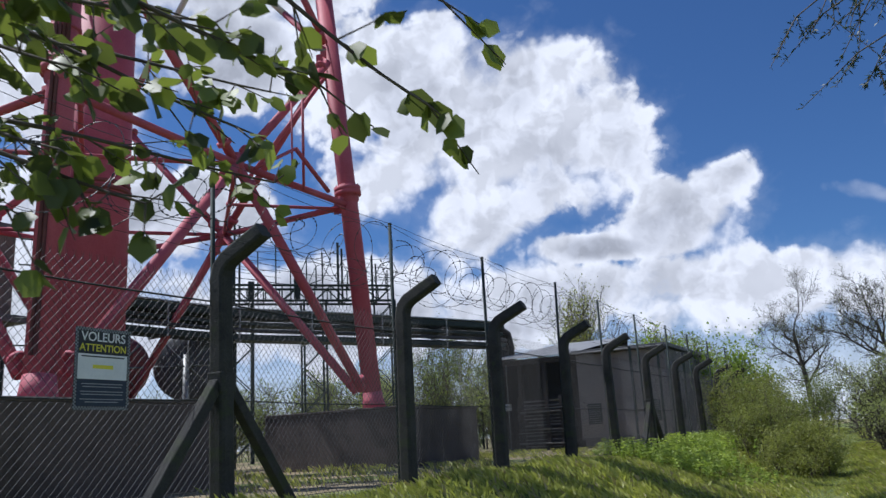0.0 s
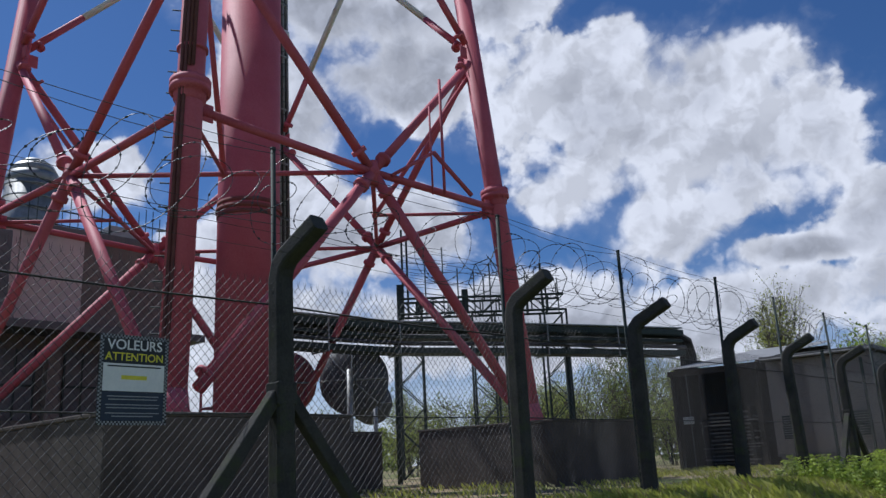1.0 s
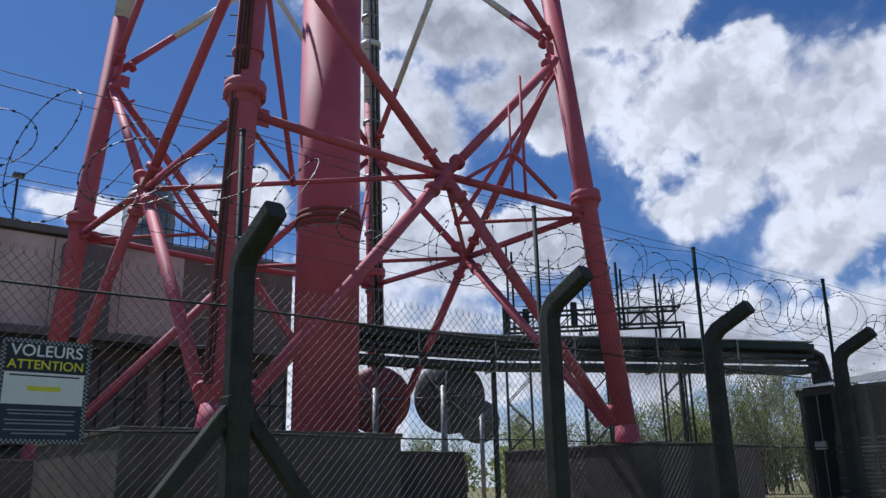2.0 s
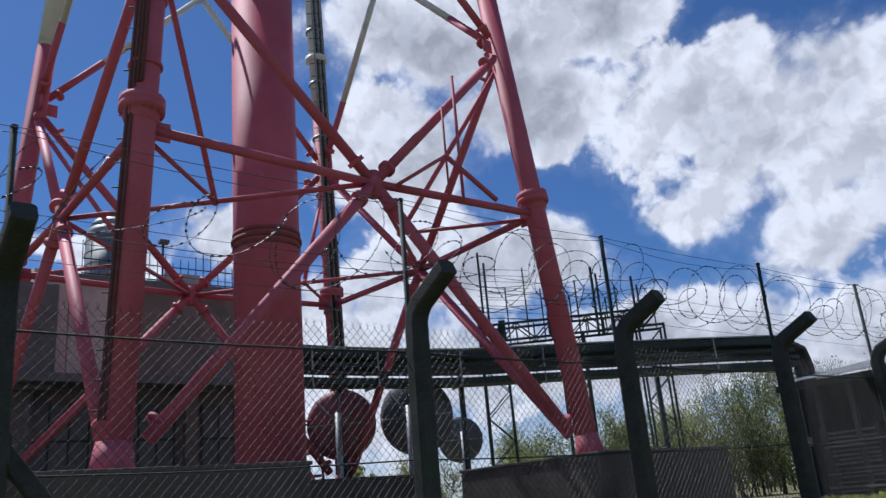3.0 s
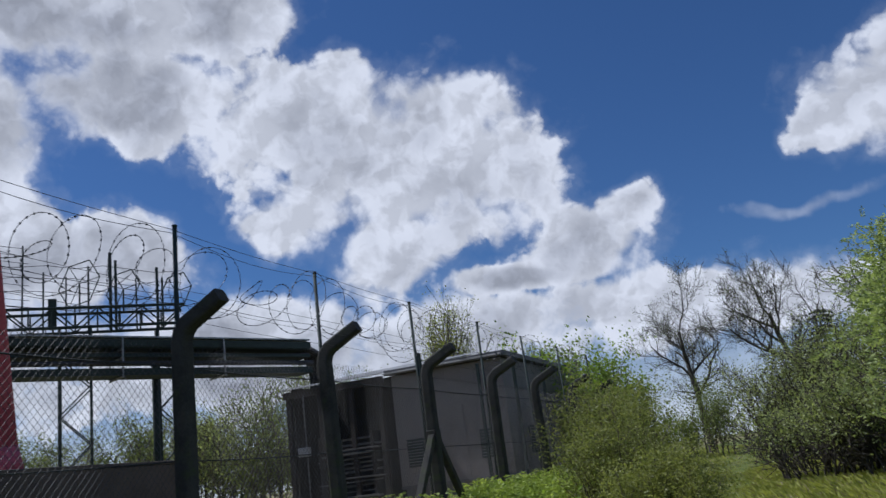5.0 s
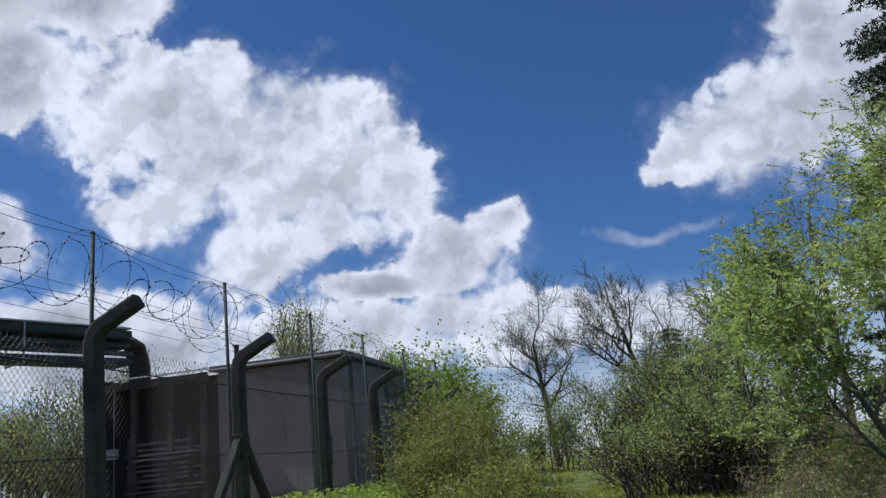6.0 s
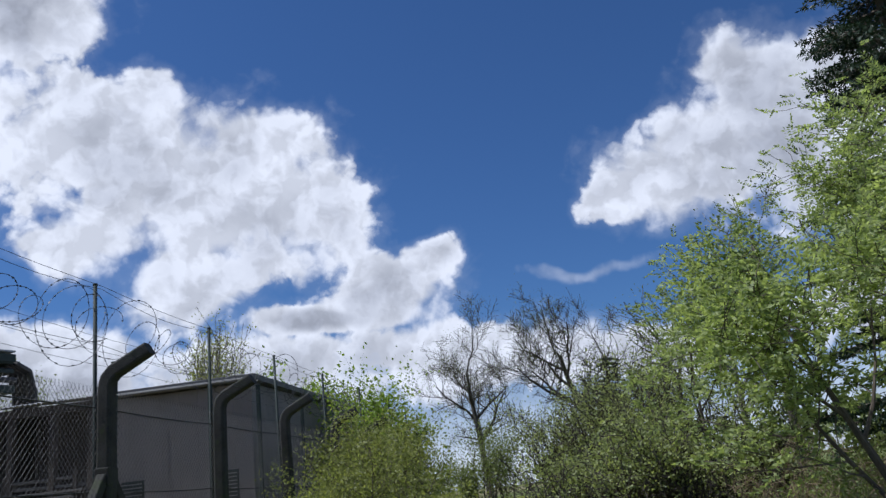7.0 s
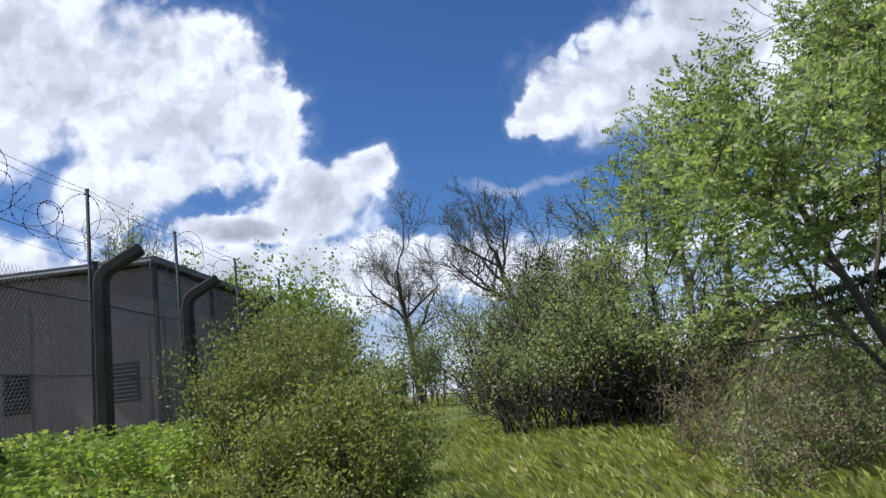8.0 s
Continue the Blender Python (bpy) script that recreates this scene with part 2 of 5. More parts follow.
BLUE = surface("blue_plastic_drum", (0.03, 0.12, 0.2), (0.04, 0.16, 0.26), 0.4, 4, 40, 0.02)
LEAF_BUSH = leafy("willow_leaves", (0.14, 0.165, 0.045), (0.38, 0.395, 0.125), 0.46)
# darker copy of the willow leaves, their shade put into the greens
LEAF_BUSH_SHADED = leafy("shaded_willow_leaves", (0.11, 0.135, 0.04), (0.34, 0.36, 0.115), 0.45)
LEAF_THORN = leafy("thorn_leaves", (0.14, 0.17, 0.07), (0.40, 0.44, 0.18), 0.42)
# low green is darkened to paint in the crown's deep shadows
LEAF_ROWAN = leafy("rowan_leaves", (0.10, 0.145, 0.055), (0.46, 0.52, 0.21), 0.5)
LEAF_BRIGHT = leafy("fresh_spring_leaves", (0.16, 0.25, 0.035), (0.30, 0.40, 0.06), 0.42)
LEAF_SPARSE = leafy("budding_leaves", (0.13, 0.16, 0.055), (0.24, 0.28, 0.10), 0.4)
# near-black end paints blades seen against the light, green end the lit ones
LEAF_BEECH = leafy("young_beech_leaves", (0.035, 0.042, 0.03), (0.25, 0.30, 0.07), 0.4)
LEAF_DARK = leafy("spruce_needles", (0.018, 0.038, 0.02), (0.035, 0.06, 0.03), 0.1)
NETTLE = leafy("nettle_leaves", (0.23, 0.31, 0.06), (0.46, 0.54, 0.13), 0.42)
GRASS = leafy("grass_blades", (0.26, 0.29, 0.06), (0.52, 0.52, 0.15), 0.4)
STRAW = leafy("dry_grass", (0.28, 0.24, 0.11), (0.42, 0.37, 0.2), 0.2)


def ground_material():
    m = bpy.data.materials.new("turf_and_gravel")
    m.use_nodes = True
    n = Nodes(m.node_tree)
    co = n.add("ShaderNodeTexCoord").outputs["Object"]
    x = n.add("ShaderNodeSeparateXYZ", {0: co}).outputs[0]
    big, mid, fine = n.noise(co, 0.35, 4.0), n.noise(co, 2.2, 5.0), n.noise(co, 45.0, 3.0)
    f = n.math("MULTIPLY_ADD", fine.outputs["Fac"], 0.5, n.math("MULTIPLY", mid.outputs["Fac"], 0.5))
    turf = n.mix(n.ramp(f, 0.3, 0.7), (0.06, 0.09, 0.02, 1), (0.17, 0.2, 0.06, 1))
    soil = n.mix(n.ramp(f, 0.3, 0.7), (0.17, 0.13, 0.075, 1), (0.34, 0.28, 0.17, 1))
    bare = n.math("MULTIPLY", n.ramp(big.outputs["Fac"], 0.42, 0.55), n.ramp(x, -4.2, -5.2))
    worn = n.math("MULTIPLY", n.ramp(mid.outputs["Fac"], 0.5, 0.68), 0.3)
    col = n.mix(n.math("MAXIMUM", bare, worn), turf, soil)
    bmp = n.add("ShaderNodeBump", {"Strength": 0.8, "Distance": 0.04, "Height": f})
    p = n.add("ShaderNodeBsdfPrincipled", {"Base Color": col, "Roughness": 0.95, "Normal": bmp.outputs[0], "Specular IOR Level": 0.2})
    n.add("ShaderNodeOutputMaterial", {"Surface": p.outputs[0]})
    return m


GROUND = ground_material()


# ---- building blocks ----
def np_mesh(name, verts, faces, material):
    """A mesh from arrays of corners and of faces with equal numbers of corners."""
    verts, faces = np.asarray(verts, np.float32).reshape(-1, 3), np.asarray(faces, np.int32)
    k = faces.shape[1]
    me = bpy.data.meshes.new(name)
    me.vertices.add(len(verts))
    me.vertices.foreach_set("co", verts.ravel())
    me.loops.add(faces.size)
    me.loops.foreach_set("vertex_index", faces.ravel())
    me.polygons.add(len(faces))
    me.polygons.foreach_set("loop_start", np.arange(0, faces.size, k, dtype=np.int32))
    me.update(calc_edges=True)
    me.materials.append(material)
    return me


def part(name, bm, material, parent=None, label="", smooth=False):
    """Links a bmesh as one mesh object under its thing."""
    me = bpy.data.meshes.new(name)
    if smooth:
        for f in bm.faces:
            f.smooth = True
    bm.to_mesh(me)
    bm.free()
    me.materials.append(material)
    ob = new(name, me)
    ob.parent = parent
    return tagged(ob, label)


def soft_part(name, me, parent=None, label=""):
    ob = new(name, me)
    ob.parent = parent
    return tagged(ob, label)


def thing(name, label, category, group="", at=(0, 0, 0), kind=""):
    ob = new(name)
    ob.location = at
    return tagged(ob, label, category, group, kind)


def basis(d):
    d = Vector(d).normalized()
    u = d.cross(Vector((0, 0, 1)) if abs(d.z) < 0.95 else Vector((1, 0, 0))).normalized()
    return u, d.cross(u), d


def tube(bm, p0, p1, r0, r1=None, n=12, caps=True):
    """A round bar from p0 to p1."""
    r1 = r0 if r1 is None else r1
    p0, p1 = Vector(p0), Vector(p1)
    u, v, _ = basis(p1 - p0)
    ring = [[bm.verts.new(p + (u * math.cos(2 * math.pi * i / n) + v * math.sin(2 * math.pi * i / n)) * r) for i in range(n)]
            for p, r in ((p0, r0), (p1, r1))]
    for i in range(n):
        bm.faces.new((ring[0][i], ring[0][(i + 1) % n], ring[1][(i + 1) % n], ring[1][i]))
    if caps:
        bm.faces.new(ring[0][::-1])
        bm.faces.new(ring[1])
    return bm


def block(bm, lo, hi, bevel=0.0, m=None):
    """A box between two corners, with its edges worn round."""
    made = bmesh.ops.create_cube(bm, size=1.0)["verts"]
    lo, hi = Vector(lo), Vector(hi)
    for v in made:
        v.co = Vector([(lo[i] + hi[i]) / 2 + v.co[i] * (hi[i] - lo[i]) for i in range(3)])
    if bevel:
        edges = list({e for v in made for e in v.link_edges})
        made = bmesh.ops.bevel(bm, geom=edges, offset=bevel, segments=2, affect="EDGES", profile=0.5)["verts"]
    if m is not None:
        for v in {v for v in made if v.is_valid}:
            v.co = m @ v.co
    return bm


def B():
    return bmesh.new()


def tubes_np(segs, n=5):
    """Corners and quads of many tapered bars: rows of p0, p1, r0, r1."""
    s = np.asarray(segs, float)
    p0, p1, r0, r1 = s[:, :3], s[:, 3:6], s[:, 6], s[:, 7]
    d = p1 - p0
    d /= np.linalg.norm(d, axis=1)[:, None] + 1e-9
    ref = np.where(np.abs(d[:, 2:3]) < 0.9, [[0, 0, 1.0]], [[1.0, 0, 0]])
    u = np.cross(d, ref)
    u /= np.linalg.norm(u, axis=1)[:, None]
    v = np.cross(d, u)
    a = np.arange(n) * 2 * np.pi / n
    ring = u[:, None] * np.cos(a)[None, :, None] + v[:, None] * np.sin(a)[None, :, None]
    verts = np.concatenate([p0[:, None] + ring * r0[:, None, None], p1[:, None] + ring * r1[:, None, None]], 1)
    i = np.arange(n)
    quad = np.stack([i, (i + 1) % n, (i + 1) % n + n, i + n], 1)
    faces = quad[None] + (np.arange(len(s)) * 2 * n)[:, None, None]
    return verts.reshape(-1, 3), faces.reshape(-1, 4)


def line_tube(points, r, n=4):
    """Corners and quads of one unbroken wire through the points."""
    P = np.asarray(points, float)
    d = np.gradient(P, axis=0)
    d /= np.linalg.norm(d, axis=1)[:, None] + 1e-9
    ref = np.where(np.abs(d[:, 0:1]) < 0.9, [[1.0, 0, 0]], [[0, 0, 1.0]])
    u = np.cross(d, ref)
    u /= np.linalg.norm(u, axis=1)[:, None] + 1e-9
    v = np.cross(d, u)
    a = np.arange(n) * 2 * np.pi / n
    verts = P[:, None] + (u[:, None] * np.cos(a)[None, :, None] + v[:, None] * np.sin(a)[None, :, None]) * r
    i = np.arange(n)
    quad = np.stack([i, (i + 1) % n, (i + 1) % n + n, i + n], 1)
    faces = quad[None] + (np.arange(len(P) - 1) * n)[:, None, None]
    return verts.reshape(-1, 3), faces.reshape(-1, 4)


def wire(name, points, r, material, parent, n=4):
    return soft_part(name, np_mesh(name, *line_tube(points, r, n), material), parent)


def wire_mesh(name, segs, material, n=3):
    v, f = tubes_np(segs, n)
    return np_mesh(name, v, f, material)


def blades(centres, along, size, width, rng, fold=0.25):
    """Leaf blades: pointed, slightly folded quads. along: direction of each blade."""
    c = np.asarray(centres, float)
    n = len(c)
    a = along / (np.linalg.norm(along, axis=1)[:, None] + 1e-9)
    side = np.cross(a, rng.normal(size=(n, 3)))
    side /= np.linalg.norm(side, axis=1)[:, None] + 1e-9
    up = np.cross(a, side)
    size = np.broadcast_to(size, n)[:, None]
    w = size * width
    mid = c + a * size * 0.45
    verts = np.stack([c, mid + side * w + up * w * fold, c + a * size, mid - side * w + up * w * fold], 1)
    faces = np.arange(4 * n).reshape(n, 4)
    return verts.reshape(-1, 3), faces

# ---- ground ----
def smooth(a, b, x):
    t = min(1.0, max(0.0, (x - a) / (b - a)))
    return t * t * (3 - 2 * t)


def ground_z(x, y):
    path = 0.1 + 0.85 * smooth(0, 36, y)
    top = max(1.0, path)
    z = path + (top - path) * smooth(-1.0, -3.9, x)
    z += 0.35 * smooth(2.0, 7.0, x)
    z += 0.10 * noise.noise((x * 0.45, y * 0.45, 1.7)) * smooth(-4.8, -3.8, x) + 0.02 * noise.noise((x * 2, y * 2, 5.0))
    return z


def ground_sheet():
    xs = sorted(set([-900, -400, -200, -100, -60, -40] + [round(-30 + 1.0 * i, 2) for i in range(23)]
                    + [round(-8 + 0.3 * i, 2) for i in range(55)] + [10, 14, 20, 30, 60, 120, 300, 900]))
    ys = sorted(set([-900, -300, -100, -50, -30] + [round(-20 + 0.4 * i, 2) for i in range(150)] + [42, 48, 56, 70, 100, 200, 400, 900]))
    v = [(x, y, ground_z(x, y)) for y in ys for x in xs]
    w = len(xs)
    f = [(j * w + i, j * w + i + 1, (j + 1) * w + i + 1, (j + 1) * w + i) for j in range(len(ys) - 1) for i in range(w - 1)]
    me = np_mesh("ground", v, f, GROUND)
    for p in me.polygons:
        p.use_smooth = True
    tagged(new("ground", me), "turf bank and gravelly compound floor with worn grass", "ground", kind="structure")


ground_sheet()

# ---- lattice mast ----
MX, MY = -15.37, 4.33
TURN = radians(1.8)                        # the mast stands slightly turned


def half(z):
    return 4.85 - 0.0655 * (z - 2.6)


def corner(sx, sy, z):
    a, b = sx * half(z), sy * half(z) * 1.025
    return Vector((MX + a * math.cos(TURN) - b * math.sin(TURN), MY + a * math.sin(TURN) + b * math.cos(TURN), z))


WHITE_FROM = 14.2


def two_tone(name, p0, p1, r, parent, n=14, label=""):
    """A bar, red below the paint line and white above it."""
    p0, p1 = Vector(p0), Vector(p1)
    if p0.z > p1.z:
        p0, p1 = p1, p0
    if p1.z <= WHITE_FROM:
        return part(name, tube(B(), p0, p1, r, n=n), RED, parent, label, True)
    if p0.z >= WHITE_FROM:
        return part(name, tube(B(), p0, p1, r, n=n), WHITE, parent, label, True)
    c = p0.lerp(p1, (WHITE_FROM - p0.z) / (p1.z - p0.z))
    ob = part(name, tube(B(), p0, c, r, n=n), RED, parent, label, True)
    part(name + "_white_section", tube(B(), c, p1, r, n=n), WHITE, ob, "white painted section", True)
    return ob


def flange(bm, p, d, r, t, n=20):
    d = Vector(d).normalized()
    tube(bm, Vector(p) - d * t, Vector(p) + d * t, r, n=n)


def mast():
    top = 30.0
    mast_ob = thing("lattice_mast", "tall red and white tubular steel lattice mast on concrete plinths", "mast", at=(MX, MY, 0))
    hold = Matrix.Translation((-MX, -MY, 0))

    def put(name, bm, mat, parent=None, label=""):
        bmesh.ops.transform(bm, matrix=hold, verts=bm.verts)
        return part(name, bm, mat, parent or mast_ob, label, True)

    def bar(name, p0, p1, r, n=14, label=""):
        q0, q1 = hold @ Vector(p0), hold @ Vector(p1)
        return two_tone(name, q0, q1, r, mast_ob, n, label)

    signs = [(1, -1), (1, 1), (-1, 1), (-1, -1)]
    for sx, sy in signs:
        leg = bar("leg", corner(sx, sy, 2.5), corner(sx, sy, top), 0.245, 24)
        c, d = corner(sx, sy, 8.4), corner(sx, sy, 12) - corner(sx, sy, 8)
        u, v, w = basis(d)
        bm = B()
        prof = [(-0.32, 0.25), (-0.27, 0.29), (-0.13, 0.29), (-0.12, 0.37), (-0.01, 0.37), (0.0, 0.355), (0.01, 0.37), (0.12, 0.37), (0.13, 0.27), (0.2, 0.25)]
        rings = [[bm.verts.new(c + w * h + (u * math.cos(i * math.tau / 28) + v * math.sin(i * math.tau / 28)) * r) for i in range(28)] for h, r in prof]
        for r0, r1 in zip(rings, rings[1:]):
            for i in range(28):
                bm.faces.new((r0[i], r0[(i + 1) % 28], r1[(i + 1) % 28], r1[i]))
        bmesh.ops.recalc_face_normals(bm, faces=bm.faces)
        collar = put("leg_flange", bm, RED, leg, "bolted collar")
        for k in range(14):
            o = (u * math.cos(k * math.tau / 14) + v * math.sin(k * math.tau / 14)) * 0.325
            put("flange_bolt", tube(B(), c + o - w * 0.17, c + o + w * 0.17, 0.018, n=6), RED, leg)
        bm = B()
        tube(bm, corner(sx, sy, 2.36), corner(sx, sy, 2.9), 0.33, 0.25, n=24)
        put("leg_shoe", bm, RED, leg, "flared base shoe")
        put("base_plate", tube(B(), corner(sx, sy, 2.38), corner(sx, sy, 2.46), 0.44, n=24), RED, leg)
        bm = B()
        c = corner(sx, sy, 16.3)
        flange(bm, c, d, 0.36, 0.09, 24)
        put("leg_flange", bm, WHITE, leg)
    # the four faces
    for k in range(4):
        a, b = signs[k], signs[(k + 1) % 4]
        fa, fb = (lambda z, a=a: corner(*a, z)), (lambda z, b=b: corner(*b, z))
        mid = lambda z: (fa(z) + fb(z)) / 2
        n0 = mid(7.9)
        for f in (fa, fb):
            d = (mid(7.9) - f(7.9)).normalized()
            off = d * 0.22
            up = bar("brace", f(12.15) + off, n0, 0.105, 14)
            low = bar("brace", f(2.95) + off * 2.2, n0, 0.12, 14)
            bar("cross_tube", f(8.0) + off, n0, 0.085, 12)
            for z0, zn, ob in ((12.15, 7.9, up), (2.95, 7.9, low)):
                p, q = f(z0) + off * 1.6, n0
                w = (q - p).normalized()
                for at, r, t in ((p + w * 0.35, 0.17, 0.045), (q - w * 0.55, 0.19, 0.06)):
                    bm = B()
                    flange(bm, at, w, r * 0.92, t * 0.8)
                    put("brace_flange", bm, RED, ob)
            bar("brace", f(12.75) + off, mid(17.2), 0.095, 12)
            bm = B()
            w = (mid(17.2) - f(12.75)).normalized()
            flange(bm, f(12.75) + off * 1.4 + w * 0.25, w, 0.15, 0.05)
            put("brace_flange", bm, RED)
            bar("brace", f(21.5) + off, mid(17.2), 0.095, 12)
            # gusset plates at the leg
            for z in (8.0, 12.45):
                bm = B()
                p = f(z)
                block(bm, (-0.02, -0.14, -0.17), (0.02, 0.14, 0.17), 0.008,
                      Matrix.Translation(p + d * 0.36) @ d.to_track_quat("Y", "Z").to_matrix().to_4x4())
                put("gusset_plate", bm, RED)
        bm = B()
        tube(bm, n0 + Vector((0, 0, -0.3)), n0 + Vector((0, 0, 0.25)), 0.12, n=16)
        bmesh.ops.create_uvsphere(bm, u_segments=16, v_segments=10, radius=0.165, matrix=Matrix.Translation(n0))
        put("node_joint", bm, RED)
    # flat bracing at the waist: diamond between face centres, tied to the legs
    z = 7.9
    mids = [(corner(*signs[k], z) + corner(*signs[(k + 1) % 4], z)) / 2 for k in range(4)]
    for k in range(4):
        p, q = mids[k - 1], mids[k]
        c = (p + q) / 2
        bar("waist_tie", p, q, 0.055, 10)
        bar("waist_tie", c, corner(*signs[k], z), 0.045, 10)
        bar("hanger", c, corner(*signs[k], 12.1), 0.06, 10)
        bm = B()
        bmesh.ops.create_uvsphere(bm, u_segments=12, v_segments=8, radius=0.09, matrix=Matrix.Translation(c))
        put("node_joint", bm, RED)
    # central column
    bm = B()
    tube(bm, (MX, MY, 2.0), (MX, MY, WHITE_FROM + 0.6), 0.78, n=48)
    col = put("central_column", bm, RED)
    bm = B()
    tube(bm, (MX, MY, WHITE_FROM + 0.6), (MX, MY, top), 0.78, n=48)
    put("central_column_white_section", bm, WHITE, col, "white painted section")
    rust = surface("rusted_joint", (0.17, 0.05, 0.045), (0.24, 0.07, 0.06), 0.8, 4, 40, 0.2)
    for zc, r in ((8.02, 0.83), (7.86, 0.80), (8.18, 0.80), (15.2, 0.83)):
        put("column_band", tube(B(), (MX, MY, zc - 0.05), (MX, MY, zc + 0.05), r, n=48), rust, col, "dark rusted joint band")
    bm = B()
    tube(bm, (MX, MY, 2.38), (MX, MY, 2.85), 1.0, 0.80, n=48)
    put("column_base", bm, RED, col)
    # ladder of climbing irons and feeder cables on the leg at the back
    for sx, sy, off in ((-1, 1, Vector((0.28, -0.2, 0))), (1, -1, Vector((-0.28, -0.1, 0)))):
        for i in range(46):
            p = corner(sx, sy, 3.4 + i * 0.45) + off
            put("climbing_iron", tube(B(), p - Vector((0.1, 0.16, 0)), p + Vector((0.1, 0.16, 0)), 0.014, n=5), DARK_STEEL)
    for i in range(5):
        bm = B()
        o = Vector((0.27, -0.20 + 0.085 * i, 0))
        tube(bm, corner(-1, 1, 2.6) + o, corner(-1, 1, top) + o, 0.036, n=7)
        put("feeder_cable", bm, STEEL if i % 2 == 0 else CABLE, None, "grey feeder cable" if i % 2 == 0 else "black feeder cable")
    for i in range(12):
        bm = B()
        p = corner(-1, 1, 4 + i * 1.9)
        block(bm, (0.2, -0.25, -0.02), (0.32, 0.1, 0.02), 0.0, Matrix.Translation(p))
        flange(bm, p, (0, 0, 1), 0.3, 0.05, 16)
        put("cable_clamp", bm, STEEL)
    # cable bundle strapped up the leg by the gate side
    for i in range(4):
        o = Vector((0.10 + 0.055 * i, -0.255 + 0.045 * i, 0))
        put("feeder_cable", tube(B(), corner(1, -1, 3.2 if i < 2 else 8.75) + o, corner(1, -1, top) + o, 0.034, n=7), MAROON, None, "dark maroon feeder cable")
    for i in range(9):
        p = corner(1, -1, 9.2 + i * 1.4)
        put("cable_clamp", tube(B(), p - Vector((0, 0, 0.03)), p + Vector((0, 0, 0.03)), 0.285, n=20), RED)
    # small whip bracket on the near brace
    put("whip_pole", tube(B(), (-10.6, 6.55, 7.75), (-10.6, 6.55, 10.75), 0.035, n=8), RED)
    put("whip_pole", tube(B(), (-10.75, 6.3, 7.75), (-10.75, 6.3, 10.0), 0.025, n=8), RED)
    bm = B()
    tube(bm, (-10.75, 4.95, 7.9), (-10.4, 6.0, 8.62), 0.04, n=8)
    tube(bm, (-10.4, 6.0, 8.62), (-10.4, 7.3, 7.85), 0.055, n=8)
    put("whip_bracket", bm, RED)


def plinth(cx, cy, h, top, name="concrete_plinth", label="weathered board-marked concrete plinth under a mast leg", mat=PLINTH):
    ob = thing(name, label, "plinth", "plinths under the mast", (cx, cy, 0))
    bm = block(B(), (-h, -h, 0.85), (h, h, top - 0.06), 0.025)
    part("body", bm, mat, ob)
    part("coping", block(B(), (-h - 0.02, -h - 0.02, top - 0.06), (h + 0.02, h + 0.02, top), 0.015), mat, ob)
    return ob


mast()
for sx, sy in ((1, -1), (1, 1), (-1, 1), (-1, -1)):
    c = corner(sx, sy, 2.4)
    plinth(c.x, c.y, 2.0, 2.4)
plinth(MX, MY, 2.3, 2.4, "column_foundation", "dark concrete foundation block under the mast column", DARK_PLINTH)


# ---- security fence ----
FX = -4.07                                   # line of the post shafts
POSTS_Y = [-6.0, -3.0, 0.24, 3.03, 6.13, 8.97, 12.04, 15.07, 18.12, 21.1, 24.1, 27.1, 30.1]
ELBOW, TIP = 3.30, (0.535, 3.585)


def make_post(braced):
    ob = thing("fence_post", "dark mossy concrete fence post with cranked top" + (" and two raking braces" if braced else ""),
               "fence post", "concrete posts of the security fence")
    bm = B()
    w = 0.086
    prof = [(0, 0.5), (0, ELBOW - 0.1), (0.03, ELBOW), (0.10, ELBOW + 0.075), (TIP[0], TIP[1])]
    dirs = [(0, 1), (0, 1), (0.45, 0.89), (0.8, 0.6), (0.868, 0.497)]
    rings = []
    for (x, z), (dx, dz), s in zip(prof, dirs, (1.08, 1, 1, 0.98, 0.92)):
        q = []
        for a, b in ((-1, -1), (-0.7, -1.15), (0.7, -1.15), (1, -1), (1.15, -0.7), (1.15, 0.7), (1, 1), (0.7, 1.15), (-0.7, 1.15), (-1, 1), (-1.15, 0.7), (-1.15, -0.7)):
            a, b = a / 1.15, b / 1.15
            q.append(bm.verts.new((x + dz * a * w * s, b * w * s, z - dx * a * w * s)))
        rings.append(q)
    for r0, r1 in zip(rings, rings[1:]):
        for i in range(12):
            bm.faces.new((r0[i], r0[(i + 1) % 12], r1[(i + 1) % 12], r1[i]))
    bm.faces.new(rings[0][::-1])
    bm.faces.new(rings[-1])
    bmesh.ops.recalc_face_normals(bm, faces=bm.faces)
    part("shaft", bm, POST, ob)
    if braced:
        for s in (-1, 1):
            p, q = Vector((0, s * 1.18, 0.75)), Vector((0, s * 0.06, 2.2))
            m = Matrix.Translation((p + q) / 2) @ (q - p).to_track_quat("Z", "X").to_matrix().to_4x4()
            L = (q - p).length / 2
            part("brace", block(B(), (-0.055, -0.055, -L), (0.055, 0.055, L), 0.012, m), POST, ob, "raking concrete strut")
        part("brace_clamp", block(B(), (-0.09, -0.1, 2.1), (0.09, 0.1, 2.3), 0.015), POST, ob)
    else:
        for z in (1.2, 2.15, 3.0):
            wire("tie_wire", [(-0.08, -0.077, z), (0.077, -0.078, z + 0.01), (0.078, 0.077, z), (-0.08, 0.077, z + 0.01)], 0.005, WIRE, ob)
    return ob


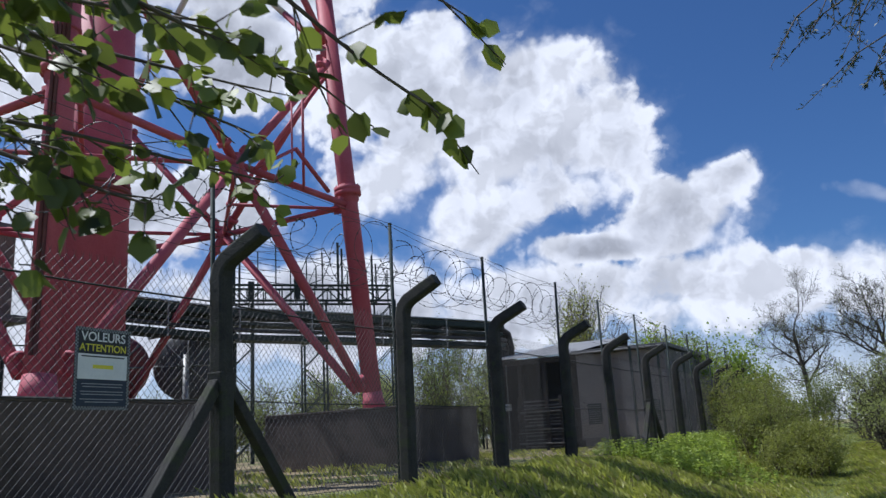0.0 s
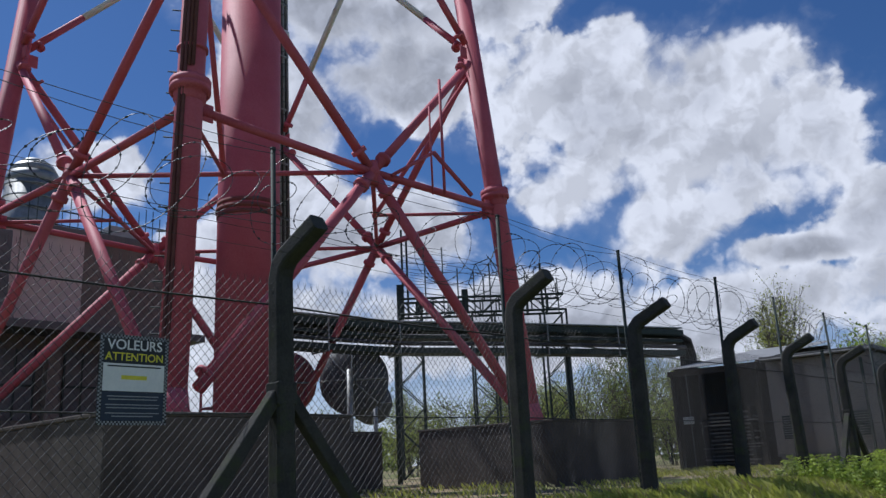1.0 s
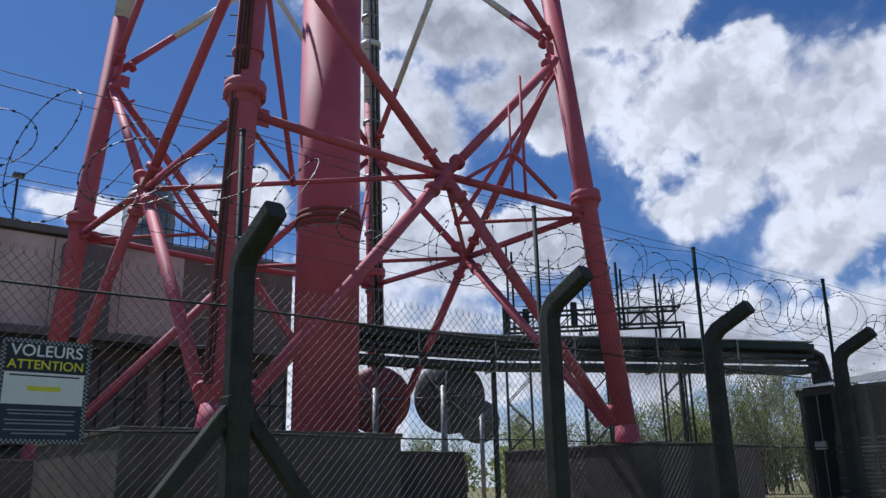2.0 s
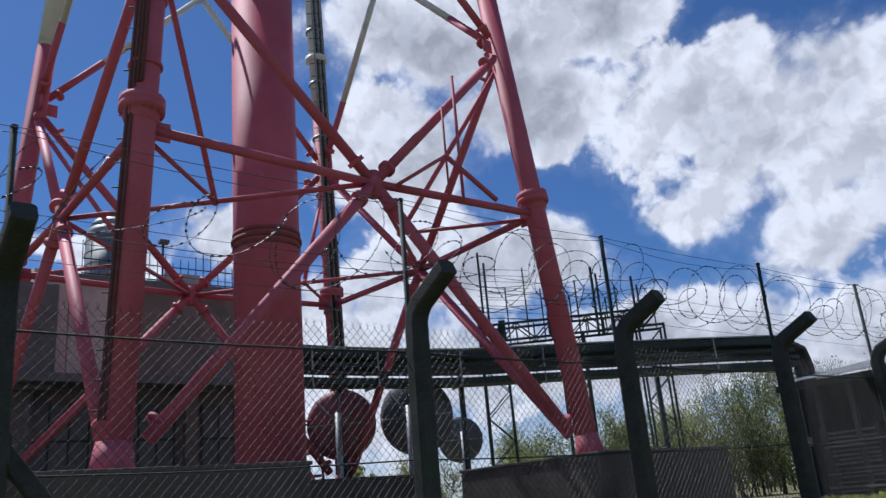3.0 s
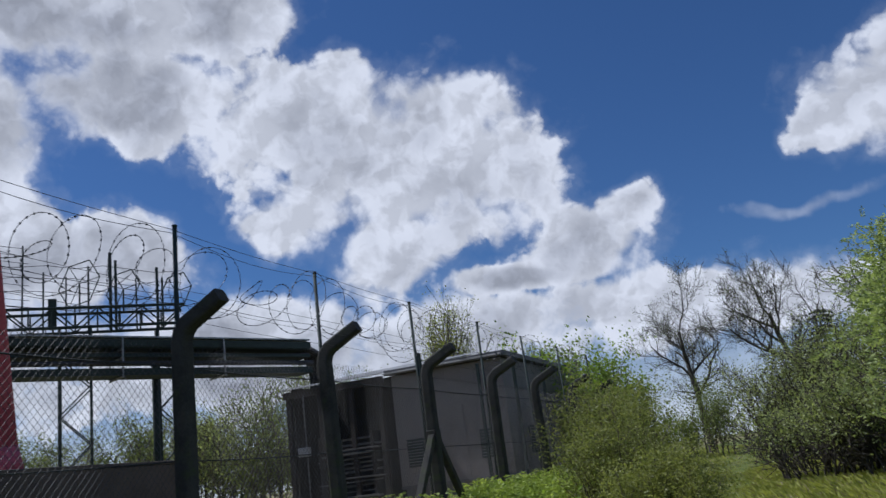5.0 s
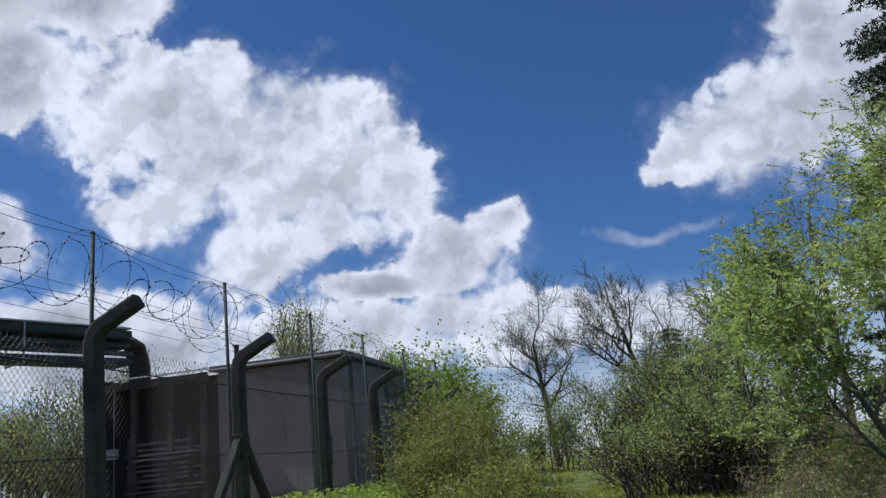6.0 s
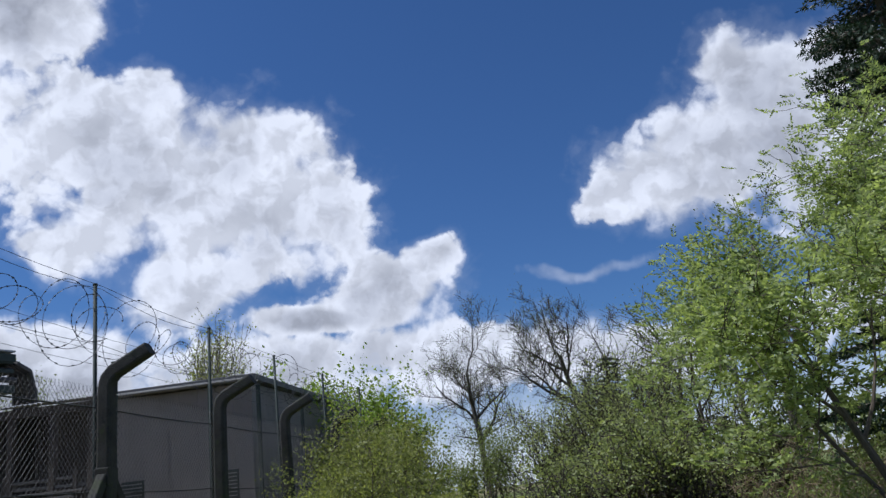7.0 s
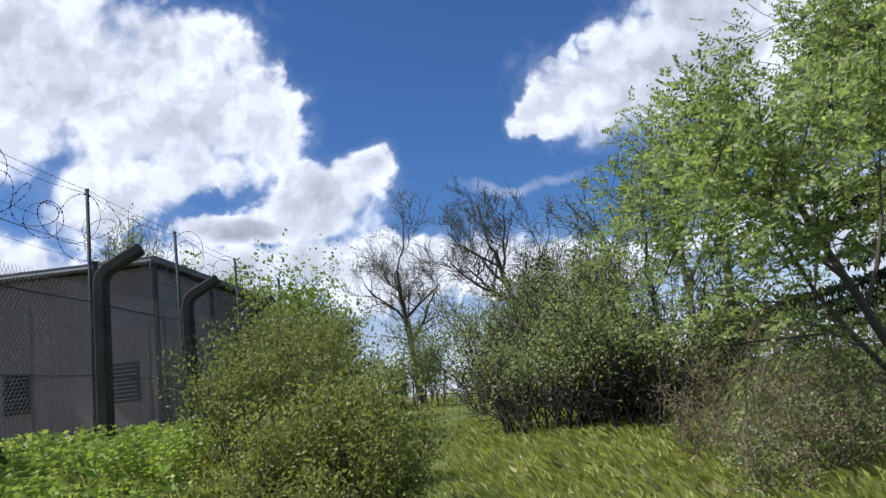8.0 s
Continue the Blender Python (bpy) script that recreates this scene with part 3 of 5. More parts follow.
rng = np.random.default_rng(4)
plain_post = braced_post = None
for i, y in enumerate(POSTS_Y):
    m = pose(FX, y, 0, rng.normal(0, 0.5), rng.normal(0, 0.4), rng.normal(0, 1.5))
    if i in (1, 6):
        if braced_post is None:
            braced_post = make_post(True)
            braced_post.matrix_basis = m
        else:
            copy_thing(braced_post, m)
    elif plain_post is None:
        plain_post = make_post(False)
        plain_post.matrix_basis = m
    else:
        copy_thing(plain_post, m)

first_pole = None
for i, y in enumerate(POSTS_Y):
    m = pose(-4.22, y + 0.04, 0, rng.normal(0, 0.7), rng.normal(0, 0.5), 0)
    if first_pole is None:
        first_pole = thing("extension_pole", "thin grey-green steel pole carrying razor wire behind a fence post", "pole", "razor wire poles")
        bm = tube(B(), (0, 0, 0.7), (0, 0, 4.46), 0.024, n=10)
        part("tube", bm, DARK_STEEL, first_pole, "", True)
        part("cap", tube(B(), (0, 0, 4.45), (0, 0, 4.475), 0.028, n=10), DARK_STEEL, first_pole, "", True)
        first_pole.matrix_basis = m
    else:
        copy_thing(first_pole, m)

MESH_X, MESH_TOP = -4.175, 3.17
for i, (y0, y1) in enumerate(zip(POSTS_Y, POSTS_Y[1:])):
    ob = thing("chain_link_panel", "weathered chain-link mesh panel with twisted spikes along its top", "fence panel", "chain-link panels",
               (MESH_X, y0, 0))
    L, zb, zt = y1 - y0, 0.86, MESH_TOP
    step, h = 0.074, zt - zb
    run = h * 0.9
    segs, spikes = [], []
    for k in range(int(-run / step), int((L + run) / step) + 1):
        for s in (1, -1):
            a = k * step + (0 if s > 0 else run)
            b = a + s * run
            t0, t1 = 0.0, 1.0
            # clip the strand to the bay
            ts = sorted(((0 - a) / (b - a), (L - a) / (b - a)))
            t0, t1 = max(0, ts[0]), min(1, ts[1])
            if t1 - t0 < 0.02:
                continue
            off = 0.0025 * s
            segs.append((off, a + (b - a) * t0, zb + h * t0, off, a + (b - a) * t1, zb + h * t1, 0.0024, 0.0024))
            if t1 == 1.0:
                spikes.append((0, b, zt, 0.006 * s, b + 0.006 * s, zt + 0.05, 0.0024, 0.0010))
    tagged(soft_part("mesh", wire_mesh("mesh", segs, MESHWIRE, 3), ob), kind="stuff")
    tagged(soft_part("top_spike", wire_mesh("top_spike", spikes, WIRE, 3), ob), kind="stuff")
    for z, r in ((1.1, 0.004), (2.05, 0.0065), (2.98, 0.009)):
        wire("line_wire", [(-0.006, L * j / 6, z - 0.02 * math.sin(math.pi * j / 6)) for j in range(7)], r, WIRE, ob)

for i, (y0, y1) in enumerate(zip(POSTS_Y, POSTS_Y[1:])):
    ob = thing("razor_wire_coil", "loose sagging coil of razor wire slung between poles", "razor wire", "razor wire coils", (-4.19, y0 + 0.04, 0))
    L = y1 - y0
    r = np.random.default_rng(50 + i)
    loops = int(r.integers(6, 10))
    N = loops * 26
    t = np.linspace(0, 1, N)
    ph = t * loops * 2 * np.pi + r.uniform(0, 6)
    wob = lambda f, a: sum(a / (j + 1) * np.sin(2 * np.pi * f * (j + 1) * t + r.uniform(0, 6.3)) for j in range(3))
    rad = 0.30 + wob(1.3, 0.13)
    sag = -0.16 * np.sin(np.pi * t)
    P = np.stack([rad * 0.55 * np.cos(ph) + wob(2, 0.03), t * L + 0.24 * np.sin(ph + 1) + wob(3, 0.16), 4.02 + sag + rad * np.sin(ph) + wob(1.5, 0.04)], 1)
    wire("coil", P, 0.0036, RAZOR, ob)
    # barbs: small flat bow ties along the strand
    q = np.repeat((P[:-1] + P[1:]) / 2, 1, 0)
    tang = P[1:] - P[:-1]
    v1, f1 = blades(q - tang / np.linalg.norm(tang, axis=1)[:, None] * 0.02, tang, 0.045, 0.26, r, 0.0)
    tagged(soft_part("barb", np_mesh("barb", v1, f1, RAZOR), ob), kind="stuff")
    for z, sg in ((4.44, 0.03), (4.40, 0.10), (3.72, 0.05)):
        k = 10
        tt = np.linspace(0, 1, k + 1)
        Q = np.stack([np.full(k + 1, 0.0), tt * L, z - sg * np.sin(np.pi * tt)], 1)
        wire("strand", Q, 0.0034, RAZOR, ob)
    for x, z in ((0.30, 3.38), (0.46, 3.48), (0.60, 3.58)):
        Q = np.array([[x, L * j / 4, z - 0.02 * math.sin(math.pi * j / 4)] for j in range(5)])
        wire("barbed_strand", Q, 0.0022, WIRE, ob)

# inner fence: dark square posts
inner = None
for x, y in ((-4.89, 16.6), (-4.28, 17.25), (-4.9, 13.6), (-4.6, 20.6)):
    if inner is None:
        inner = thing("inner_post", "slim dark steel post of the inner fence", "post", "inner fence posts", (x, y, 0))
        part("shaft", block(B(), (-0.032, -0.032, 0.8), (0.032, 0.032, 3.8), 0.006), DARK_STEEL, inner)
        part("cap", block(B(), (-0.037, -0.037, 3.8), (0.037, 0.037, 3.82), 0.004), DARK_STEEL, inner)
    else:
        copy_thing(inner, Matrix.Translation((x, y, 0)))


# ---- warning sign on the mesh ----
def text_mesh(s, size, material, m, parent, name="lettering"):
    cu = bpy.data.curves.new("lettering", "FONT")
    cu.body, cu.size, cu.align_x, cu.align_y, cu.extrude, cu.offset = s, size, "CENTER", "CENTER", 0.0006, 0.012 * size
    ob = bpy.data.objects.new("lettering", cu)
    scene.collection.objects.link(ob)
    me = bpy.data.meshes.new_from_object(ob.evaluated_get(bpy.context.evaluated_depsgraph_get()))
    bpy.data.objects.remove(ob)
    bpy.data.curves.remove(cu)
    me.transform(m)
    me.materials.clear()
    me.materials.append(material)
    return soft_part(name, me, parent)


def sign():
    W, H = 0.54, 0.65
    ob = thing("warning_sign", "black, white and yellow warning sign board wired to the mesh", "sign")
    ob.matrix_basis = pose(-4.14, -4.31, 1.945, 0, 0, 1.5)

    def plate(name, y0, y1, z0, z1, mat, t, label=""):
        return part(name, block(B(), (0, y0, z0), (t, y1, z1), 0.0), mat, ob, label)

    plate("board", -W / 2, W / 2, 0, H, SIGN_BLACK, 0.006)
    plate("white_field", -W / 2 + 0.03, W / 2 - 0.03, 0.24, 0.44, SIGN_WHITE, 0.0075, "white printed field")
    plate("navy_field", -W / 2 + 0.03, W / 2 - 0.03, 0.03, 0.235, SIGN_NAVY, 0.0075, "dark blue printed field")
    bm = B()
    k = 0.0135
    for edge in range(2):
        for i in range(int(W / k)):
            for row in range(2):
                if (i + row) % 2:
                    z = row * k if edge == 0 else H - (row + 1) * k
                    block(bm, (0.006, -W / 2 + i * k, z), (0.0068, -W / 2 + (i + 1) * k, z + k))
        for i in range(2, int(H / k) - 2):
            for row in range(2):
                if (i + row) % 2:
                    y = -W / 2 + row * k if edge == 0 else W / 2 - (row + 1) * k
                    block(bm, (0.006, y, i * k), (0.0068, y + k, (i + 1) * k))
    part("chequer_border", bm, SIGN_GREY, ob, "small grey chequers round the rim")
    face = Matrix(((0, 0, 1, 0), (1, 0, 0, 0), (0, 1, 0, 0), (0, 0, 0, 1)))
    text_mesh("VOLEURS", 0.104, SIGN_WHITE, Matrix.Translation((0.007, 0, 0.575)) @ face, ob)
    text_mesh("ATTENTION", 0.082, SIGN_YELLOW, Matrix.Translation((0.007, 0, 0.487)) @ face, ob)
    plate("yellow_bar", -0.1, 0.1, 0.325, 0.355, SIGN_YELLOW, 0.0085)
    plate("text_bar", -0.21, 0.21, 0.415, 0.425, SIGN_BLACK, 0.0085)
    for i, (w, z) in enumerate(((0.2, 0.2), (0.19, 0.178), (0.21, 0.14), (0.2, 0.118), (0.21, 0.08), (0.16, 0.058))):
        plate("text_bar", -w, w, z, z + 0.007, SIGN_GREY, 0.0085)
    bm = B()
    for y in (-W / 2 + 0.02, W / 2 - 0.02):
        for z in (0.02, H - 0.02):
            tube(bm, (-0.03, y, z), (0.012, y, z), 0.004, n=6)
    part("fixing_wire", bm, WIRE, ob)


sign()


# ---- cable bridge ----
def spline(points, n):
    """A smooth line through the points (Catmull-Rom)."""
    P = [Vector(p) for p in points]
    P = [P[0] * 2 - P[1]] + P + [P[-1] * 2 - P[-2]]
    out = []
    for i in range(1, len(P) - 2):
        for k in range(n):
            t = k / n
            a, b, c, d = P[i - 1:i + 3]
            out.append(0.5 * ((2 * b) + (c - a) * t + (2 * a - 5 * b + 4 * c - d) * t * t + (3 * b - a - 3 * c + d) * t ** 3))
    out.append(P[-2])
    return out


def sweep(bm, line, prof):
    """Sweeps a closed profile (sideways, up) along a level line."""
    rings = []
    for i, p in enumerate(line):
        d = (line[min(i + 1, len(line) - 1)] - line[max(i - 1, 0)])
        s = Vector((d.y, -d.x, 0)).normalized()
        rings.append([bm.verts.new(p + s * a + Vector((0, 0, b))) for a, b in prof])
    k = len(prof)
    for r0, r1 in zip(rings, rings[1:]):
        for i in range(k):
            bm.faces.new((r0[i], r0[(i + 1) % k], r1[(i + 1) % k], r1[i]))
    bm.faces.new(rings[0][::-1])
    bm.faces.new(rings[-1])
    bmesh.ops.recalc_face_normals(bm, faces=bm.faces)
    return bm


def rect(a, b, c, d):
    return [(a, c), (b, c), (b, d), (a, d)]


def ring_profile(a, z, r, n=8):
    return [(a + r * math.cos(i * math.tau / n), z + r * math.sin(i * math.tau / n)) for i in range(n)]


def cable_bridge():
    ob = thing("cable_bridge", "raised steel cable bridge with stacked trays of black cables", "cable bridge")
    line = spline([(-18.15, 5.6, 0), (-18.1, 8.0, 0), (-17.5, 11.5, 0), (-15.9, 14.7, 0), (-14.3, 18.2, 0), (-12.7, 21.9, 0)], 8)
    part("top_cover", sweep(B(), line, rect(-0.42, 0.42, 6.14, 6.18)), TRAY, ob, "pale zinc cover sheet")
    for z in (5.2, 5.98):
        part("edge_rail", sweep(B(), line, rect(0.40, 0.44, z - 0.09, z + 0.1)), DARK_STEEL, ob)
    for z, w in ((5.86, 0.36), (5.62, 0.36), (5.12, 0.40)):
        part("tray", sweep(B(), line, [(-w, z), (w, z), (w, z + 0.09), (w - 0.015, z + 0.09), (w - 0.015, z + 0.015), (-w + 0.015, z + 0.015),
                                       (-w + 0.015, z + 0.09), (-w, z + 0.09)]), DARK_STEEL, ob)
        for k in range(5):
            part("cable", sweep(B(), line, ring_profile(-w + 0.1 + k * 0.14, z + 0.07 + 0.012 * (k % 2), 0.055)), CABLE, ob, "", True)
    part("pipe", sweep(B(), line, ring_profile(0.46, 5.42, 0.07, 10)), CABLE, ob, "dark pipe", True)
    for i in range(4, len(line) - 1, 6):
        p, d = line[i], (line[i + 1] - line[i]).normalized()
        s = Vector((d.y, -d.x, 0))
        for z in (5.58, 5.82, 5.08):
            part("bracket", tube(B(), p - s * 0.48 + Vector((0, 0, z)), p + s * 0.48 + Vector((0, 0, z)), 0.03, n=6), STEEL, ob)
        for a in (-0.46, 0.46):
            part("hanger_bar", tube(B(), p + s * a + Vector((0, 0, 5.05)), p + s * a + Vector((0, 0, 6.14)), 0.028, n=6), STEEL, ob)
    for i in (4, 17, 31):
        p = line[i]
        part("support_leg", tube(B(), (p.x - 0.5, p.y, 0.9), (p.x - 0.5, p.y, 6.0), 0.09, n=10), DARK_STEEL, ob, "", True)
    # drop at the end of the run
    e = line[-1]
    for k in range(5):
        q = [e + Vector((-0.3 + 0.14 * k, 0, 5.9)), e + Vector((-0.25 + 0.14 * k, 0.5, 5.75)), e + Vector((-0.25 + 0.14 * k, 0.75, 5.2)), e + Vector((-0.25 + 0.14 * k, 0.8, 3.9))]
        bm = B()
        for a, b in zip(q, q[1:]):
            tube(bm, a, b, 0.07, n=8)
        part("cable_drop", bm, CABLE, ob)


cable_bridge()


# ---- antenna gantry on lattice legs ----
def gantry():
    a, b = Vector((-24.0, 18.3, 0)), Vector((-18.9, 23.6, 0))
    ob = thing("antenna_gantry", "dark green steel gantry carrying rows of vertical antenna rods", "antenna")
    d = (b - a).normalized()
    s = Vector((d.y, -d.x, 0))
    L = (b - a).length
    up = lambda p, z: Vector((p.x, p.y, z))
    for off in (-0.5, 0.5):
        for z in (8.05, 8.75):
            part("chord", tube(B(), up(a + s * off, z), up(b + s * off, z), 0.055, n=8), DARK_STEEL, ob)
        n = 10
        for i in range(n):
            p, q = a + d * (L * i / n) + s * off, a + d * (L * (i + 1) / n) + s * off
            part("lacing", tube(B(), up(p, 8.05 if i % 2 else 8.75), up(q, 8.75 if i % 2 else 8.05), 0.03, n=6), DARK_STEEL, ob)
            part("strut", tube(B(), up(p, 8.05), up(p, 8.75), 0.03, n=6), DARK_STEEL, ob)
    r = random.Random(6)
    for t, zt, w in ((0.02, 12.1, 0.05), (0.05, 11.6, 0.05), (0.16, 10.4, 0.03), (0.27, 11.2, 0.03), (0.36, 10.2, 0.03), (0.46, 10.0, 0.03), (0.56, 10.4, 0.035),
                     (0.66, 10.9, 0.06), (0.685, 10.6, 0.05), (0.78, 9.9, 0.03), (0.88, 10.3, 0.055), (0.905, 9.9, 0.04), (0.98, 9.6, 0.03)):
        p = a + d * (L * t)
        part("antenna_rod", tube(B(), up(p, 7.9), up(p, zt), w, n=7), DARK_STEEL, ob)
    for z in (9.1, 9.6, 10.1, 10.6):
        q = [up(a + d * (L * k / 8), z + 0.12 * r.uniform(-1, 1) - 0.06 * k) for k in range(9)]
        v, f = line_tube([tuple(u) for u in q], 0.012, 4)
        bm = B()
        vs = [bm.verts.new(u) for u in v]
        for k in f:
            bm.faces.new([vs[int(i)] for i in k])
        part("aerial_wire", bm, CABLE, ob)
    # six-sided loop aerials with spokes, each on its own short boom
    for t0, zc, rr in ((0.52, 9.75, 0.85), (0.72, 9.5, 0.72), (0.97, 9.35, 0.72)):
        bm = B()
        c = up(a + d * (L * t0), zc)
        tilt = s * 0.35
        pt = [c + (d * math.cos(k * math.tau / 6) + tilt * math.sin(k * math.tau / 6)) * rr * 0.8 + Vector((0, 0, rr * math.sin(k * math.tau / 6 + 0.3))) for k in range(6)]
        for k in range(6):
            tube(bm, pt[k], pt[(k + 1) % 6], 0.022, n=5)
            if k % 2 == 0:
                tube(bm, c, pt[k], 0.016, n=5)
        tube(bm, up(c, 8.7), c, 0.03, n=6)
        part("loop_aerial", bm, DARK_STEEL, ob)
    # curtain of level wires between the tall rods
    for k in range(9):
        z = 8.9 + 0.27 * k
        part("curtain_wire", tube(B(), up(a + d * (L * 0.02), z + 0.3), up(a + d * (L * 0.30), z), 0.010, n=4), CABLE, ob)
    for t, z0, z1 in ((0.0, 7.9, 9.5), (0.12, 8.2, 9.0), (0.40, 8.1, 9.2)):
        p = a + d * (L * t)
        m = Matrix.Translation(up(p, 0)) @ Matrix.Rotation(math.atan2(d.y, d.x), 4, "Z")
        part("panel_aerial", block(B(), (-0.14, -0.1, z0), (0.14, 0.1, z1), 0.02, m), DARK_STEEL, ob)
    for t in (0.06, 0.5, 0.94):
        c = a + d * (L * t)
        for u, v in ((-0.5, -0.5), (0.5, -0.5), (0.5, 0.5), (-0.5, 0.5)):
            p = c + s * u + d * v
            part("leg", tube(B(), up(p, 0.9), up(p, 8.1), 0.05, n=7), DARK_STEEL, ob)
        for k in range(7):
            z = 1.0 + k
            e = (-1) ** k
            for u in (-0.5, 0.5):
                part("lacing", tube(B(), up(c + s * u - d * 0.5 * e, z), up(c + s * u + d * 0.5 * e, z + 1), 0.025, n=5), DARK_STEEL, ob)


gantry()


# ---- dishes ----
def dish(x, y, z, r, face, mat, label, tilt=4):
    """A dish antenna on a pole; face: heading of its open side, degrees."""
    ob = thing("dish_antenna", label, "dish antenna", "dish antennas", (x, y, 0))
    m = Matrix.Translation((0, 0, z)) @ Matrix.Rotation(radians(-face), 4, "Z") @ Matrix.Rotation(radians(tilt), 4, "X")
    bm = B()
    N, K = 32, 7
    depth = r * 0.32
    for side, t in ((0, 0.0), (1, 0.035)):
        rings = []
        for k in range(K + 1):
            q = r * k / K
            yy = depth * (k / K) ** 2 - t
            rings.append([bm.verts.new((q * math.cos(i * math.tau / N), yy, q * math.sin(i * math.tau / N))) for i in range(N)] if k else
                         [bm.verts.new((0, yy, 0))])
        for i in range(N):
            bm.faces.new((rings[0][0], rings[1][i], rings[1][(i + 1) % N]))
            for k in range(1, K):
                bm.faces.new((rings[k][i], rings[k + 1][i], rings[k + 1][(i + 1) % N], rings[k][(i + 1) % N]))
        if side == 0:
            rim = rings[-1]
        else:
            for i in range(N):
                bm.faces.new((rim[i], rim[(i + 1) % N], rings[-1][(i + 1) % N], rings[-1][i]))
    bmesh.ops.transform(bm, matrix=m, verts=bm.verts)
    part("reflector", bm, mat, ob, "", True)
    for k in range(8):
        a = k * math.tau / 8
        bm = tube(B(), (0.1 * math.cos(a), -0.12, 0.1 * math.sin(a)), (0.95 * r * math.cos(a), depth * 0.88 - 0.06, 0.95 * r * math.sin(a)), 0.03, n=5)
        bmesh.ops.transform(bm, matrix=m, verts=bm.verts)
        part("rib", bm, STEEL, ob)
    bm = tube(B(), (0, -0.42, 0), (0, -0.02, 0), 0.16, n=14)
    bmesh.ops.transform(bm, matrix=m, verts=bm.verts)
    part("hub", bm, mat, ob, "", True)
    bm = tube(B(), (0, 0.05, 0), (0, depth + 0.55 * r, 0), 0.025, n=6)
    tube(bm, (0, depth + 0.5 * r, 0), (0, depth + 0.62 * r, 0), 0.09, n=10)
    bmesh.ops.transform(bm, matrix=m, verts=bm.verts)
    part("feed_horn", bm, STEEL, ob)
    q = m @ Vector((0, -0.4, 0))
    part("mounting_pole", tube(B(), (q.x, q.y, 0.9), (q.x, q.y, z + 0.3), 0.1, n=12), STEEL, ob, "", True)


dish(-25.6, 18.0, 4.35, 0.95, -60, DISH, "dark round dish antenna with radial ribs on a pole")
dish(-18.5, 10.5, 4.35, 1.15, -38, DISH, "large grey dish antenna turned aside on a pole")
dish(-19.8, 8.75, 4.3, 1.05, -52, DISHRED, "faded red dish antenna behind the mast on a pole")


def rack(x, y):
    ob = thing("equipment_rack", "open red tubular steel equipment frame on the compound floor", "frame", at=(x, y, 0))
    for dx in (0, 1.1):
        for dy in (0, 1.6):
            part("upright", tube(B(), (dx, dy, 0.9), (dx, dy, 4.5), 0.045, n=8), RED, ob)
    for z in (2.9, 3.6, 4.5):
        for dx in (0, 1.1):
            part("rail", tube(B(), (dx, 0, z), (dx, 1.6, z), 0.035, n=8), RED, ob)
        for dy in (0, 1.6):
            part("rail", tube(B(), (0, dy, z), (1.1, dy, z), 0.035, n=8), RED, ob)


rack(-21.6, 6.9)

ob = thing("plastic_drum", "small blue plastic drum standing on the foundation", "drum", at=(-15.0, 6.6, 0.95))
bm = tube(B(), (0, 0, 0), (0, 0, 1.4), 0.3, n=24)
for z in (0.35, 0.7, 1.05):
    tube(bm, (0, 0, z - 0.03), (0, 0, z + 0.03), 0.32, n=24)
part("body", bm, BLUE, ob, "", True)
part("lid", tube(B(), (0, 0, 1.4), (0, 0, 1.44), 0.26, n=24), BLUE, ob, "", True)


# ---- inner mesh fence and far posts of the compound ----
def far_fence():
    first = None
    k = 0
    for i in range(17):
        x, y = -27.0 + 1.25 * i, 33.0 - 0.25 * i
        if first is None:
            first = thing("boundary_post", "slim dark cranked post of the far boundary fence", "post", "far boundary posts", (x, y, 0))
            bm = tube(B(), (0, 0, 0.8), (0, 0, 3.4), 0.06, n=8)
            tube(bm, (0, 0, 3.38), (0.05, 0.4, 3.75), 0.055, n=8)
            part("shaft", bm, DARK_STEEL, first)
        else:
            copy_thing(first, Matrix.Translation((x, y, 0)))


far_fence()


